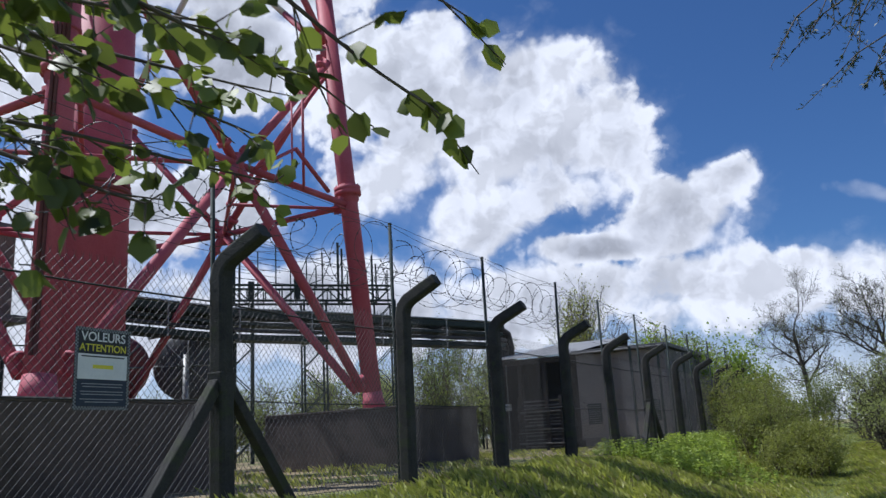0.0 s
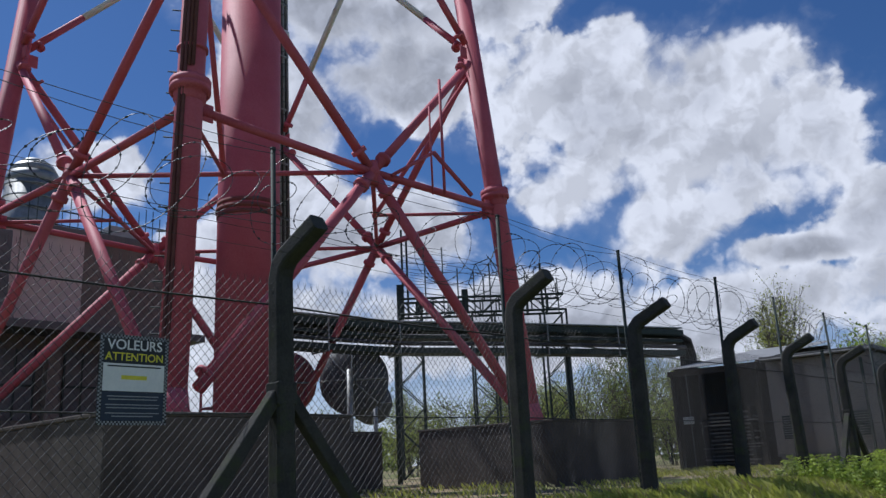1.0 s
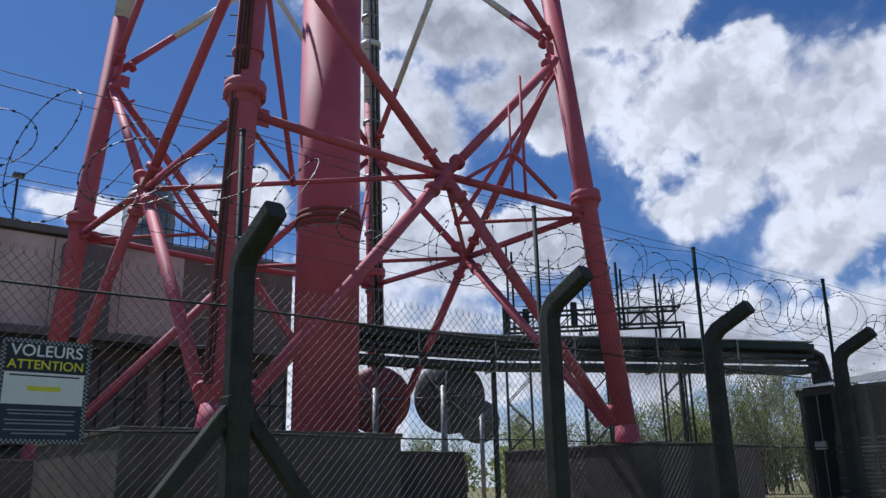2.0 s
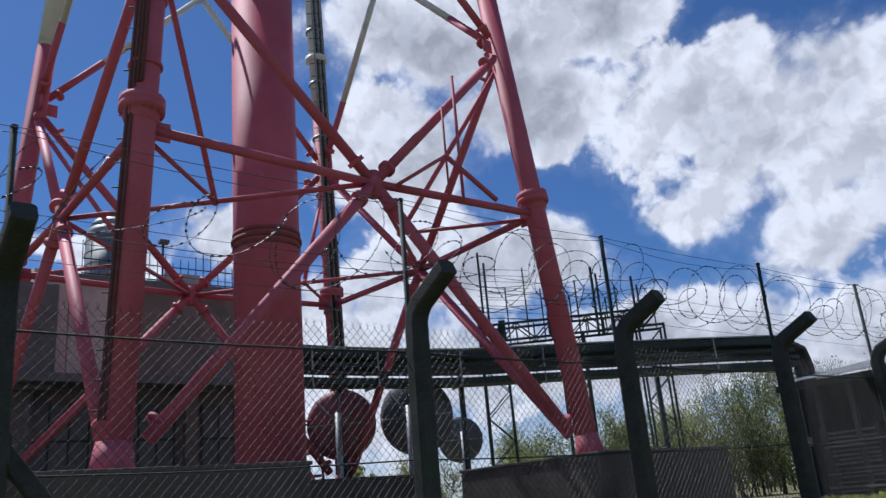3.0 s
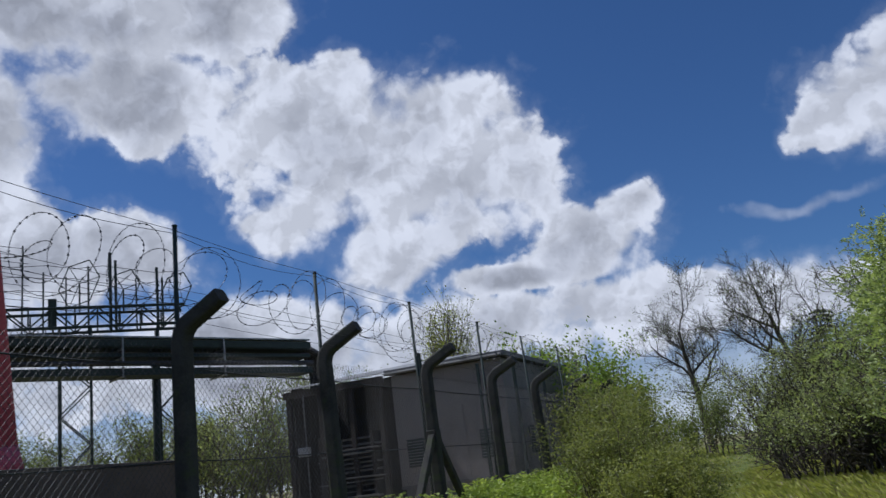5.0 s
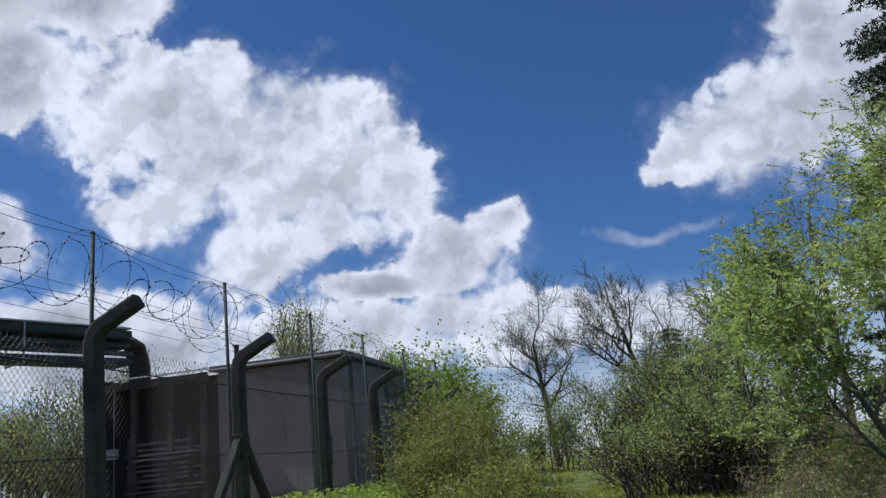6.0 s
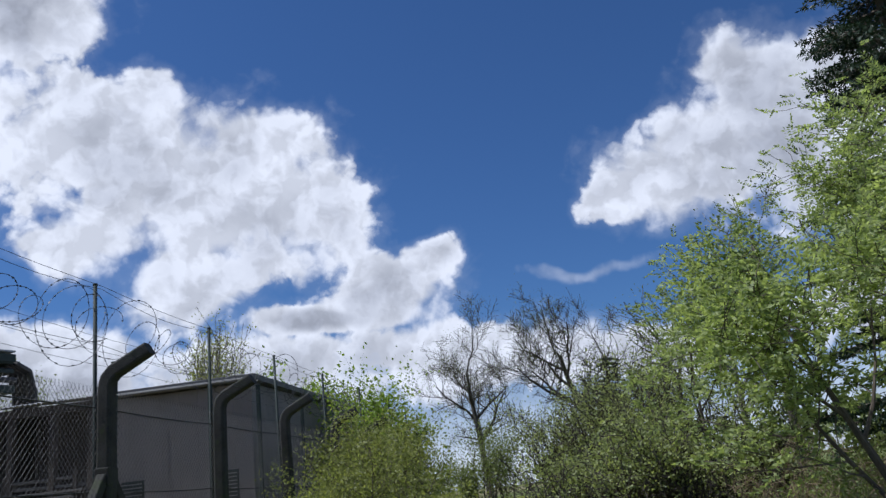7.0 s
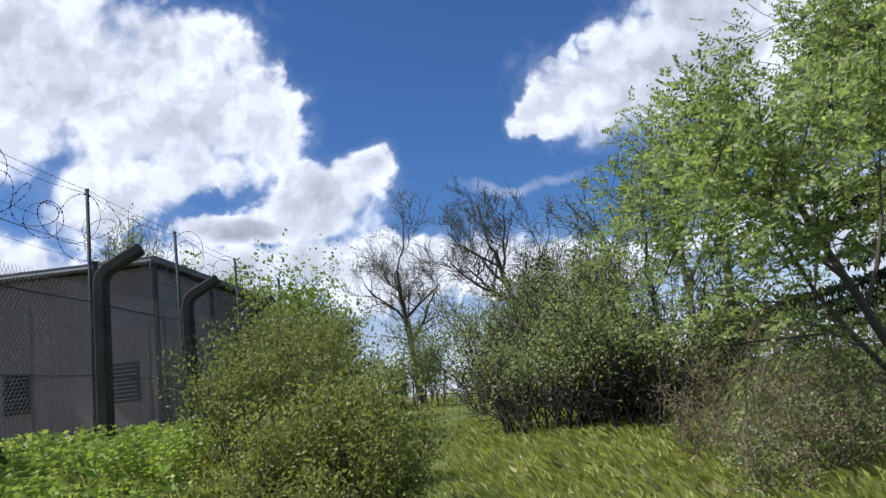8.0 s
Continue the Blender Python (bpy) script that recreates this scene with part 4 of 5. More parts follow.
# ---- equipment cabin and open shed ----
def cabin():
    x0, x1, y0, y1, z0, z1 = -8.75, -5.5, 20.0, 27.5, 1.32, 4.36
    ob = thing("equipment_cabin", "grey-brown clad equipment cabin with louvred vents and a dark fascia", "cabin", at=(x0, y0, 0))
    W, D = x1 - x0, y1 - y0
    part("plinth", block(B(), (0.08, 0.08, 0.85), (W - 0.08, D - 0.08, z0 + 0.02)), FASCIA, ob, "dark recessed base")
    # ribbed cladding panels on the two seen faces
    bm = block(B(), (0.05, 0.05, z0), (W - 0.05, D - 0.05, z1 - 0.02))
    body = part("wall", bm, CLADDING, ob)
    k = 8
    for i in range(k):
        a, b = W * i / k + 0.0015, W * (i + 1) / k - 0.0015
        part("cladding_panel", block(B(), (a, 0.018, z0), (b, 0.05, z1 - 0.04), 0.004), CLADDING, body)
    k = 18
    for i in range(k):
        a, b = D * i / k + 0.0015, D * (i + 1) / k - 0.0015
        part("cladding_panel", block(B(), (W - 0.05, a, z0), (W - 0.018, b, z1 - 0.04), 0.004), CLADDING, body)
    part("corner_trim", block(B(), (W - 0.09, -0.005, z0), (W + 0.01, 0.09, z1 - 0.03), 0.006), CLADDING, ob)
    part("base_rail", block(B(), (0, -0.02, z0 - 0.03), (W + 0.02, D, z0 + 0.05), 0.006), FASCIA, ob)
    bm = block(B(), (-0.12, -0.14, z1), (W + 0.14, D + 0.1, z1 + 0.13), 0.01)
    part("roof", bm, FASCIA, ob, "flat roof with dark fascia")
    part("gutter", tube(B(), (-0.1, -0.17, z1 + 0.02), (W + 0.1, -0.17, z1 + 0.02), 0.045, n=8), FASCIA, ob)
    for vx, vy, facing in ((2.66, 0, 0), (0.55, 0, 0), (0, 1.6, 1)):
        w, za, zb = 0.5, 1.83, 2.56
        v = None
        if facing == 0:
            v = part("vent", block(B(), (vx - w / 2, -0.03, za), (vx + w / 2, 0.02, zb), 0.006), DARK_STEEL, ob, "dark louvred vent")
            for j in range(9):
                z = za + 0.05 + j * 0.075
                part("louvre", block(B(), (vx - w / 2 + 0.03, -0.075, z), (vx + w / 2 - 0.03, -0.03, z + 0.014), 0.0), STEEL, v)
        else:
            v = part("vent", block(B(), (W - 0.02, vy, za), (W + 0.03, vy + w, zb), 0.006), DARK_STEEL, ob, "dark louvred vent")
            for j in range(9):
                z = za + 0.05 + j * 0.075
                part("louvre", block(B(), (W + 0.03, vy + 0.03, z), (W + 0.07, vy + w - 0.03, z + 0.014), 0.0), STEEL, v)


def shed():
    x0, x1, y0, y1 = -12.05, -8.95, 19.75, 27.8
    ob = thing("open_shed", "dark open-sided timber shed under a pale pitched sheet roof", "shed", at=(x0, y0, 0))
    W, D = x1 - x0, y1 - y0
    bm = B()
    n = 26
    rows = []
    for i in range(n * 2 + 1):
        x = -0.15 + (W + 0.25) * i / (n * 2)
        dz = 0.028 if i % 2 else 0.0
        rows.append([bm.verts.new((x, y, z + dz + t)) for t in (0, 0.012) for y, z in ((-0.1, 4.40), (D, 5.66))])
    for a, b in zip(rows, rows[1:]):
        bm.faces.new((a[2], b[2], b[3], a[3]))
        bm.faces.new((a[0], a[1], b[1], b[0]))
        bm.faces.new((a[0], b[0], b[2], a[2]))
        bm.faces.new((a[1], a[3], b[3], b[1]))
    bm.faces.new((rows[0][0], rows[0][2], rows[0][3], rows[0][1]))
    bm.faces.new((rows[-1][0], rows[-1][1], rows[-1][3], rows[-1][2]))
    part("roof", bm, ROOF, ob, "pale corrugated sheet roof")
    part("eaves_beam", block(B(), (-0.1, 0.0, 4.16), (W + 0.05, 0.1, 4.36), 0.01), TIMBER, ob)
    for x in (0.05, 1.1, 2.1, W - 0.1):
        part("post", block(B(), (x - 0.07, 0.02, 0.9), (x + 0.07, 0.16, 4.3), 0.012), TIMBER, ob)
    part("back_wall", block(B(), (0, D - 0.15, 0.9), (W, D - 0.05, 5.5)), TIMBER, ob)
    part("side_wall", block(B(), (0.02, 0.25, 0.9), (0.1, D - 0.2, 4.5)), TIMBER, ob)
    part("inner_wall", block(B(), (0.1, 2.4, 0.9), (W, 2.5, 4.6)), TIMBER, ob)
    # stacked sawn boards, pushed in unevenly, with gaps
    rs = random.Random(12)
    for i in range(15):
        z = 1.0 + i * 0.125
        a, b = 0.85 + rs.uniform(0, 0.5), W - 0.1 - rs.uniform(0, 0.45)
        y = rs.uniform(-0.05, 0.25)
        tilt = Matrix.Translation((a, y, z)) @ pose(0, 0, 0, 0, rs.uniform(-1.2, 1.2), rs.uniform(-3, 3))
        part("board", block(B(), (0, 0, 0), (b - a, 0.2, rs.uniform(0.03, 0.06)), 0.005, tilt), SLAT, ob, "weathered timber board")
    part("board_bearer", block(B(), (0.95, 0.02, 0.9), (1.05, 0.5, 2.95), 0.008), TIMBER, ob)
    part("board_bearer", block(B(), (W - 0.5, 0.02, 0.9), (W - 0.4, 0.5, 2.95), 0.008), TIMBER, ob)
    part("floodlight", block(B(), (0.35, -0.12, 2.5), (0.7, 0.05, 2.75), 0.03), ROOF, ob, "white bulkhead lamp")
    part("conduit", tube(B(), (0.6, -0.02, 0.9), (0.6, -0.02, 4.2), 0.02, n=8), FASCIA, ob)


cabin()
shed()


# ---- transmitter hall behind the mast ----
def hall():
    X, y0, y1, z1 = -24.0, -16.0, 8.0, 9.45
    ob = thing("transmitter_hall", "long flat-roofed hall with pale panels above a dark recessed ground floor", "building", at=(X, y0, 0))
    D = y1 - y0
    part("wall", block(B(), (-14, 0, 0.8), (-0.25, D, z1 - 0.05)), BRICKWALL, ob)
    k = 12
    up = part("upper_storey", block(B(), (-0.25, 0, 6.3), (-0.1, D, z1 - 0.25)), BRICKWALL, ob)
    for i in range(k):
        a, b = D * i / k + 0.015, D * (i + 1) / k - 0.015
        if i < k - 2:
            part("wall_panel", block(B(), (-0.1, a, 6.35), (-0.04, b, z1 - 0.3), 0.01), PALEWALL, up)
    part("parapet", block(B(), (-14.1, -0.1, z1 - 0.25), (0.12, D + 0.1, z1), 0.02), FASCIA, ob, "dark metal parapet")
    part("canopy", block(B(), (-0.2, 0, 5.95), (1.1, D - 0.2, 6.2), 0.02), FASCIA, ob)
    part("ledge", block(B(), (-0.22, 0, 3.0), (0.25, D - 0.2, 3.14), 0.015), PLINTH, ob)
    for i in range(9):
        y = 1.2 + i * 2.55
        part("pier", block(B(), (-0.25, y, 0.8), (0.12, y + 0.38, 5.95), 0.015), BRICKWALL, ob)
        w = part("window", block(B(), (-0.26, y + 0.6, 3.4), (-0.2, y + 2.3, 5.5)), FASCIA, ob, "dark shuttered opening")
        for j in range(4):
            part("glazing_bar", block(B(), (-0.2, y + 0.6 + j * 0.55, 3.4), (-0.15, y + 0.65 + j * 0.55, 5.5)), DARK_STEEL, w)
        part("glazing_bar", block(B(), (-0.2, y + 0.6, 4.4), (-0.155, y + 2.3, 4.46)), DARK_STEEL, w)
    part("downpipe", tube(B(), (0.05, 17.0, 0.8), (0.05, 17.0, z1), 0.16, n=12), FASCIA, ob, "", True)
    part("duct", block(B(), (-0.1, 16.2, 5.8), (0.5, 17.6, z1 - 0.5), 0.04), FASCIA, ob)
    t = thing("roof_tank", "ribbed grey round housing standing on the hall roof", "tank", at=(-34.8, 6.2, z1 - 0.02))
    bm = tube(B(), (0, 0, 0), (0, 0, 5.0), 1.15, n=28)
    for k in range(4):
        a0, a1 = k * math.pi / 8, (k + 1) * math.pi / 8
        tube(bm, (0, 0, 5.0 + 1.3 * math.sin(a0)), (0, 0, 5.0 + 1.3 * math.sin(a1)), 1.15 * math.cos(a0), max(0.05, 1.15 * math.cos(a1)), n=28)
    part("shell", bm, STEEL, t, "", True)
    for j in range(9):
        part("hoop", tube(B(), (0, 0, 0.4 + j * 0.55), (0, 0, 0.46 + j * 0.55), 1.185, n=28), STEEL, t, "", True)
    lamp = None
    for y in (-1.2, 4.9):
        if lamp is None:
            lamp = thing("roof_lamp", "small floodlight on a short pole at the roof edge", "lamp", "roof lamps", (-24.3, y, z1 - 0.02))
            part("pole", tube(B(), (0, 0, 0), (0, 0, 1.5), 0.035, n=8), DARK_STEEL, lamp)
            part("head", block(B(), (-0.06, -0.16, 1.42), (0.2, 0.16, 1.56), 0.03), FASCIA, lamp)
        else:
            copy_thing(lamp, Matrix.Translation((-24.3, y, z1 - 0.02)))
    r = random.Random(2)
    rods = thing("rooftop_aerials", "row of thin dark aerial rods and rails on the hall roof", "antenna", at=(-25.2, 0, z1 - 0.02))
    for i in range(20):
        y = 2.6 + i * 0.27
        part("aerial_rod", tube(B(), (0, y, 0), (0, y, 1.0 + 0.6 * r.random()), 0.016, n=5), DARK_STEEL, rods)
    for z in (0.45, 0.95):
        part("rail", tube(B(), (0, 2.6, z), (0, 7.8, z), 0.02, n=6), DARK_STEEL, rods)
    box = thing("roof_unit", "small white plant unit on the hall roof", "plant unit", at=(-25.6, 5.9, z1 - 0.02))
    part("casing", block(B(), (-0.5, -0.6, 0), (0.5, 0.6, 0.75), 0.04), ROOF, box)


hall()


# ---- planting ----
def grow(rng, base, height, radius, spread=0.5, levels=3, kids=5, lean=(0, 0), up=0.25, start=0.3, droop=0.0, jitter=0.16, wind=(0, 0, 0)):
    """A branching skeleton: rows p0, p1, r0, r1 and the outer twig points with their directions."""
    segs, tips = [], []

    def limb(p, d, length, r, level):
        n = 6 if level == 0 else 4
        pts = [p.copy()]
        for i in range(n):
            d = d + Vector(rng.normal(0, jitter * (0.45 if level == 0 else 1), 3).tolist()) + Vector((0, 0, up * 0.12 - droop * level * 0.08)) + Vector(wind) * (0.03 * level)
            d.normalize()
            pts.append(pts[-1] + d * (length / n))
        r_end = r * (0.35 if level < levels else 0.25)
        for i in range(n):
            a, b = r + (r_end - r) * i / n, r + (r_end - r) * (i + 1) / n
            segs.append((*pts[i], *pts[i + 1], a, b))
            if level >= levels - 1:
                tips.append((*pts[i + 1], *d))
        if level < levels:
            k = kids + (2 if level == 0 else 0)
            for j in range(k):
                t = start + (1 - start) * (j + rng.random()) / k if level == 0 else 0.2 + 0.8 * (j + rng.random()) / k
                f = min(n - 1e-3, t * n)
                q = pts[int(f)].lerp(pts[int(f) + 1], f - int(f))
                ang = rng.uniform(0, math.tau)
                u, v, w = basis(d)
                e = (w * (1 - spread) + (u * math.cos(ang) + v * math.sin(ang)) * spread * 1.3 + Vector((0, 0, up))).normalized()
                limb(q, e, length * rng.uniform(0.42, 0.62) * (1.15 - 0.5 * t if level == 0 else 1), (r + (r_end - r) * t) * 0.6, level + 1)

    limb(Vector(base), Vector((lean[0], lean[1], 1)).normalized(), height * 0.74, radius, 0)
    return np.array(segs), np.array(tips)


def leaves_at(rng, tips, per, size, width, scatter, hang=0.0, wind=(0, 0, 0)):
    p = np.repeat(tips[:, :3], per, 0) + rng.normal(0, scatter, (len(tips) * per, 3))
    a = np.repeat(tips[:, 3:], per, 0) * 0.6 + rng.normal(0, 0.7, (len(p), 3)) + np.array([wind[0], wind[1], wind[2] - hang])
    return blades(p, a, size * rng.uniform(0.6, 1.25, len(p)), width, rng)


def wood_mesh(S, sides, bark):
    """Limbs round, thin twigs three-sided, in one mesh."""
    thin = S[:, 6] < 0.016
    if thin.all() or not thin.any():
        v, f = tubes_np(S, 3 if thin.all() else sides)
        return np_mesh("trunk", v, f, bark)
    v, f = tubes_np(S[~thin], sides)
    v2, f2 = tubes_np(S[thin], 3)
    n = len(v)
    faces = [tuple(q) for q in f] + [tuple(i + n for i in q) for q in f2]
    me = bpy.data.meshes.new("trunk")
    me.from_pydata(np.concatenate([v, v2]).tolist(), [], faces)
    me.materials.append(bark)
    return me


def plant(name, label, category, seed, base, stems, leaf, per, size, width, scatter, bark=BARK, hang=0.0, min_r=0.0, group="", wind=(0, 0, 0), sides=5, bare=0.0):
    """A tree or shrub out of stems (arguments of grow) with leaf blades at its twigs."""
    rng = np.random.default_rng(seed)
    ob = thing(name, label, category, group, base)
    S, T = [], []
    for st in stems:
        st = dict(st)
        off = st.pop("off", (0, 0))
        s, t = grow(rng, (off[0], off[1], -0.15), wind=wind, **st)
        S.append(s)
        T.append(t)
    S, T = np.concatenate(S), np.concatenate(T)
    S[:, 6:8] = np.maximum(S[:, 6:8], min_r)
    me = wood_mesh(S, sides, bark)
    for p in me.polygons:
        p.use_smooth = True
    soft_part("trunk", me, ob)
    if per:
        T = T[T[:, 2] > bare * T[:, 2].max() * rng.uniform(0.6, 1.3, len(T))]
        v, f = leaves_at(rng, T, per, size, width, scatter, hang, wind)
        soft_part("crown", np_mesh("crown", v, f, leaf), ob)
    return ob, T


def G(x, y):
    return (x, y, ground_z(x, y))


def bush_stems(rng, n, spread, h, r=0.03, **kw):
    out = []
    for i in range(n):
        a = rng.uniform(0, math.tau)
        q = spread * math.sqrt(rng.random())
        out.append(dict(off=(q * math.cos(a), q * math.sin(a)), height=h * rng.uniform(0.55, 1.2) * (1 - 0.3 * (q / spread) ** 2), radius=r,
                        lean=(0.24 * q * math.cos(a) / spread + rng.uniform(-.12, .12), 0.24 * q * math.sin(a) / spread + rng.uniform(-.12, .12)), levels=2, kids=6, spread=0.42, up=0.3, start=0.15, **kw))
    return out


WIND = (-0.5, 0.0, 0.05)
R = random.Random(11)

# willow scrub beside the path
plant("willow_bush", "yellow-green leafy willow bush with many thin stems beside the path", "bush", 1, G(-0.8, 12.4), bush_stems(R, 34, 0.62, 1.6, 0.014, jitter=0.26), LEAF_BUSH, 3, 0.042, 0.3, 0.08, group="willow scrub")
plant("willow_bush", "tall yellow-green willow bush against the fence", "bush", 2, G(-1.7, 14.8), bush_stems(R, 28, 0.7, 2.2, 0.018, jitter=0.24), LEAF_BUSH_SHADED, 3, 0.045, 0.3, 0.09, group="willow scrub")
plant("willow_bush", "tall yellow-green willow bush behind another beside the fence", "bush", 3, G(-2.9, 20.0), bush_stems(R, 28, 1.0, 3.0, 0.025, jitter=0.24), LEAF_BUSH_SHADED, 3, 0.062, 0.32, 0.11, group="willow scrub")
plant("maple_sapling", "bright fresh green young tree rising behind the cabin", "tree", 4, G(-7.2, 29.5), bush_stems(R, 16, 0.9, 5.6, 0.05), LEAF_BRIGHT, 4, 0.15, 0.35, 0.16, group="", wind=(-0.9, 0, 0.1))
plant("maple_sapling", "bright fresh green young tree behind the willow scrub", "tree", 5, G(-4.2, 25.5), bush_stems(R, 20, 1.2, 4.0, 0.04, jitter=0.22), LEAF_BRIGHT, 3, 0.10, 0.35, 0.15, wind=(-0.7, 0, 0))
plant("low_bush", "pale green low bush at the end of the path", "bush", 6, G(-2.2, 31.0), bush_stems(R, 18, 1.3, 3.0, 0.03), LEAF_SPARSE, 3, 0.07, 0.3, 0.14)

# bare wind-bent trees
plant("bare_tree", "dark wind-bent tree with fine bare twigs and few buds", "tree", 7, G(-2.3, 35.5),
      [dict(height=7.2, radius=0.17, levels=4, kids=6, spread=0.56, up=0.32, start=0.3, lean=(0.0, 0), jitter=0.2)], LEAF_SPARSE, 1, 0.035, 0.28, 0.12, THORNBARK, min_r=0.006, group="wind-bent trees", wind=(-0.45, 0, 0.1))
plant("bare_tree", "dark leaning wind-bent tree with dense bare twigs", "tree", 8, G(2.9, 31.0),
      [dict(height=7.0, radius=0.18, levels=4, kids=6, spread=0.55, up=0.35, start=0.45, lean=(-0.28, 0), jitter=0.2)], LEAF_SPARSE, 1, 0.035, 0.28, 0.12, THORNBARK, min_r=0.006, group="wind-bent trees", wind=(-0.5, 0, 0.15))
plant("bare_tree", "thin bare tree with a light haze of buds", "tree", 81, G(4.3, 28.5),
      [dict(height=5.6, radius=0.11, levels=3, kids=5, spread=0.45, up=0.35, start=0.4, lean=(-0.06, 0))], LEAF_SPARSE, 2, 0.08, 0.28, 0.15, min_r=0.010, group="wind-bent trees", wind=(-0.7, 0, 0))

# dark thicket across the path
for i, (x, y, h, sp) in enumerate(((1.9, 18.6, 2.5, 1.1), (3.2, 17.4, 2.3, 1.1), (1.2, 25.0, 3.7, 1.3), (3.2, 23.5, 4.4, 1.4))):
    plant("thorn_thicket", "dark tangled thicket of bare stems with small green leaves above", "bush", 20 + i, G(x, y),
          bush_stems(R, 36, sp, h, 0.028, jitter=0.3), LEAF_THORN, 3, 0.06, 0.34, 0.13, group="thorn thicket", min_r=0.007, bare=0.45, bark=THORNBARK)


# rowan with feathered leaves close to the path
def rowan(seed, base, stems, per, label):
    rng = np.random.default_rng(seed)
    ob = thing("rowan_tree", label, "tree", "rowans by the path", base)
    S, T = [], []
    for st in stems:
        st = dict(st)
        off = st.pop("off", (0, 0))
        s, t = grow(rng, (off[0], off[1], -0.15), **st)
        S.append(s)
        T.append(t)
    S, T = np.concatenate(S), np.concatenate(T)
    S[:, 6:8] = np.maximum(S[:, 6:8], 0.005)
    soft_part("trunk", wood_mesh(S, 6, BARK), ob)
    # feathered leaves: a rib with paired leaflets, blown to one side
    n = len(T) * per
    root = np.repeat(T[:, :3], per, 0) + rng.normal(0, 0.07, (n, 3))
    ax = np.repeat(T[:, 3:], per, 0) * 0.5 + rng.normal(0, 0.55, (n, 3)) + np.array([-0.45, 0, -0.15])
    ax /= np.linalg.norm(ax, axis=1)[:, None]
    sd = np.cross(ax, np.array([0, 0, 1.0]) + rng.normal(0, 0.35, (n, 3)))
    sd /= np.linalg.norm(sd, axis=1)[:, None] + 1e-9
    L = 0.27 * rng.uniform(0.7, 1.2, n)
    cs, al = [], []
    for k in range(6):
        t = 0.2 + 0.15 * k
        for s in (1, -1):
            cs.append(root + ax * (L * t)[:, None])
            al.append(sd * s + ax * 0.55 + rng.normal(0, 0.12, (n, 3)))
    cs.append(root + ax * L[:, None])
    al.append(ax)
    cs, al = np.concatenate(cs), np.concatenate(al)
    v, f = blades(cs, al, 0.07, 0.23, rng, 0.2)
    soft_part("crown", np_mesh("crown", v, f, LEAF_ROWAN), ob)


rowan(31, G(7.4, 14.4), [dict(height=7.2, radius=0.06, levels=3, kids=5, spread=0.5, up=0.25, start=0.14, lean=(0.02, -0.02)),
                         dict(off=(-0.2, 0.2), height=6.2, radius=0.045, levels=3, kids=5, spread=0.5, up=0.25, start=0.14, lean=(-0.14, -0.1)),
                         dict(off=(0.1, 0.3), height=6.6, radius=0.045, levels=3, kids=5, spread=0.5, up=0.25, start=0.14, lean=(-0.12, 0.1)),
                         dict(off=(0.5, -0.3), height=7.0, radius=0.055, levels=3, kids=5, spread=0.5, up=0.25, start=0.14, lean=(0.2, -0.1))], 1,
      "leafy green rowan with feathered leaves blown by the wind")
rowan(36, G(4.5, 12.3), [dict(height=4.2, radius=0.055, levels=3, kids=5, spread=0.55, up=0.15, start=0.42, lean=(-0.3, 0.0)),
                         dict(off=(0.1, 0.0), height=3.6, radius=0.035, levels=2, kids=5, spread=0.55, up=0.15, start=0.42, lean=(-0.65, 0.05)),
                         dict(off=(0.3, 0.1), height=4.6, radius=0.05, levels=3, kids=5, spread=0.55, up=0.15, start=0.4, lean=(0.1, 0.05))], 1,
      "young rowan with drooping feathered leaves beside the path")
rowan(32, G(3.4, 17.6), [dict(height=5.0, radius=0.04, levels=2, kids=5, spread=0.45, up=0.3, start=0.25, lean=(-0.2, 0.0)),
                         dict(off=(0.3, 0.2), height=4.0, radius=0.035, levels=2, kids=5, spread=0.45, up=0.3, start=0.25, lean=(0.1, 0.0))], 3,
      "slim rowan sapling with feathered leaves behind another")
plant("ash_tree", "thin pale-stemmed tree with sparse new leaves", "tree", 33, G(5.0, 22.5), [dict(height=6.4, radius=0.1, levels=3, kids=5, spread=0.5, up=0.3, start=0.35, lean=(-0.1, 0))],
      LEAF_SPARSE, 3, 0.08, 0.3, 0.14, PALEBARK, min_r=0.008, wind=(-0.5, 0, 0))
plant("undergrowth", "brown tangle of dead stems under the trees", "bush", 34, G(4.6, 12.4), bush_stems(R, 24, 1.3, 1.2, 0.012, jitter=0.35), LEAF_SPARSE, 1, 0.05, 0.3, 0.1, DRYSTEM)
plant("undergrowth", "brown tangle of dead stems under the trees", "bush", 35, G(6.3, 16.4), bush_stems(R, 24, 1.5, 1.7, 0.014, jitter=0.35), LEAF_SPARSE, 2, 0.05, 0.3, 0.1, DRYSTEM)

for i, (x, y, h) in enumerate(((3.5, 11.4, 1.0), (4.3, 12.9, 1.3), (3.6, 14.2, 1.2), (5.3, 11.6, 1.2), (4.3, 16.4, 1.6), (6.4, 13.4, 1.6))):
    plant("bramble_tangle", "brown tangle of dead bramble stems with a few green leaves", "bush", 160 + i, G(x, y), bush_stems(R, 20, 0.9, h, 0.01, jitter=0.45), LEAF_THORN, 1, 0.035 if i % 3 == 0 else 0.025, 0.3, 0.08,
          group="bramble tangles", min_r=0.004, bark=DRYSTEM)

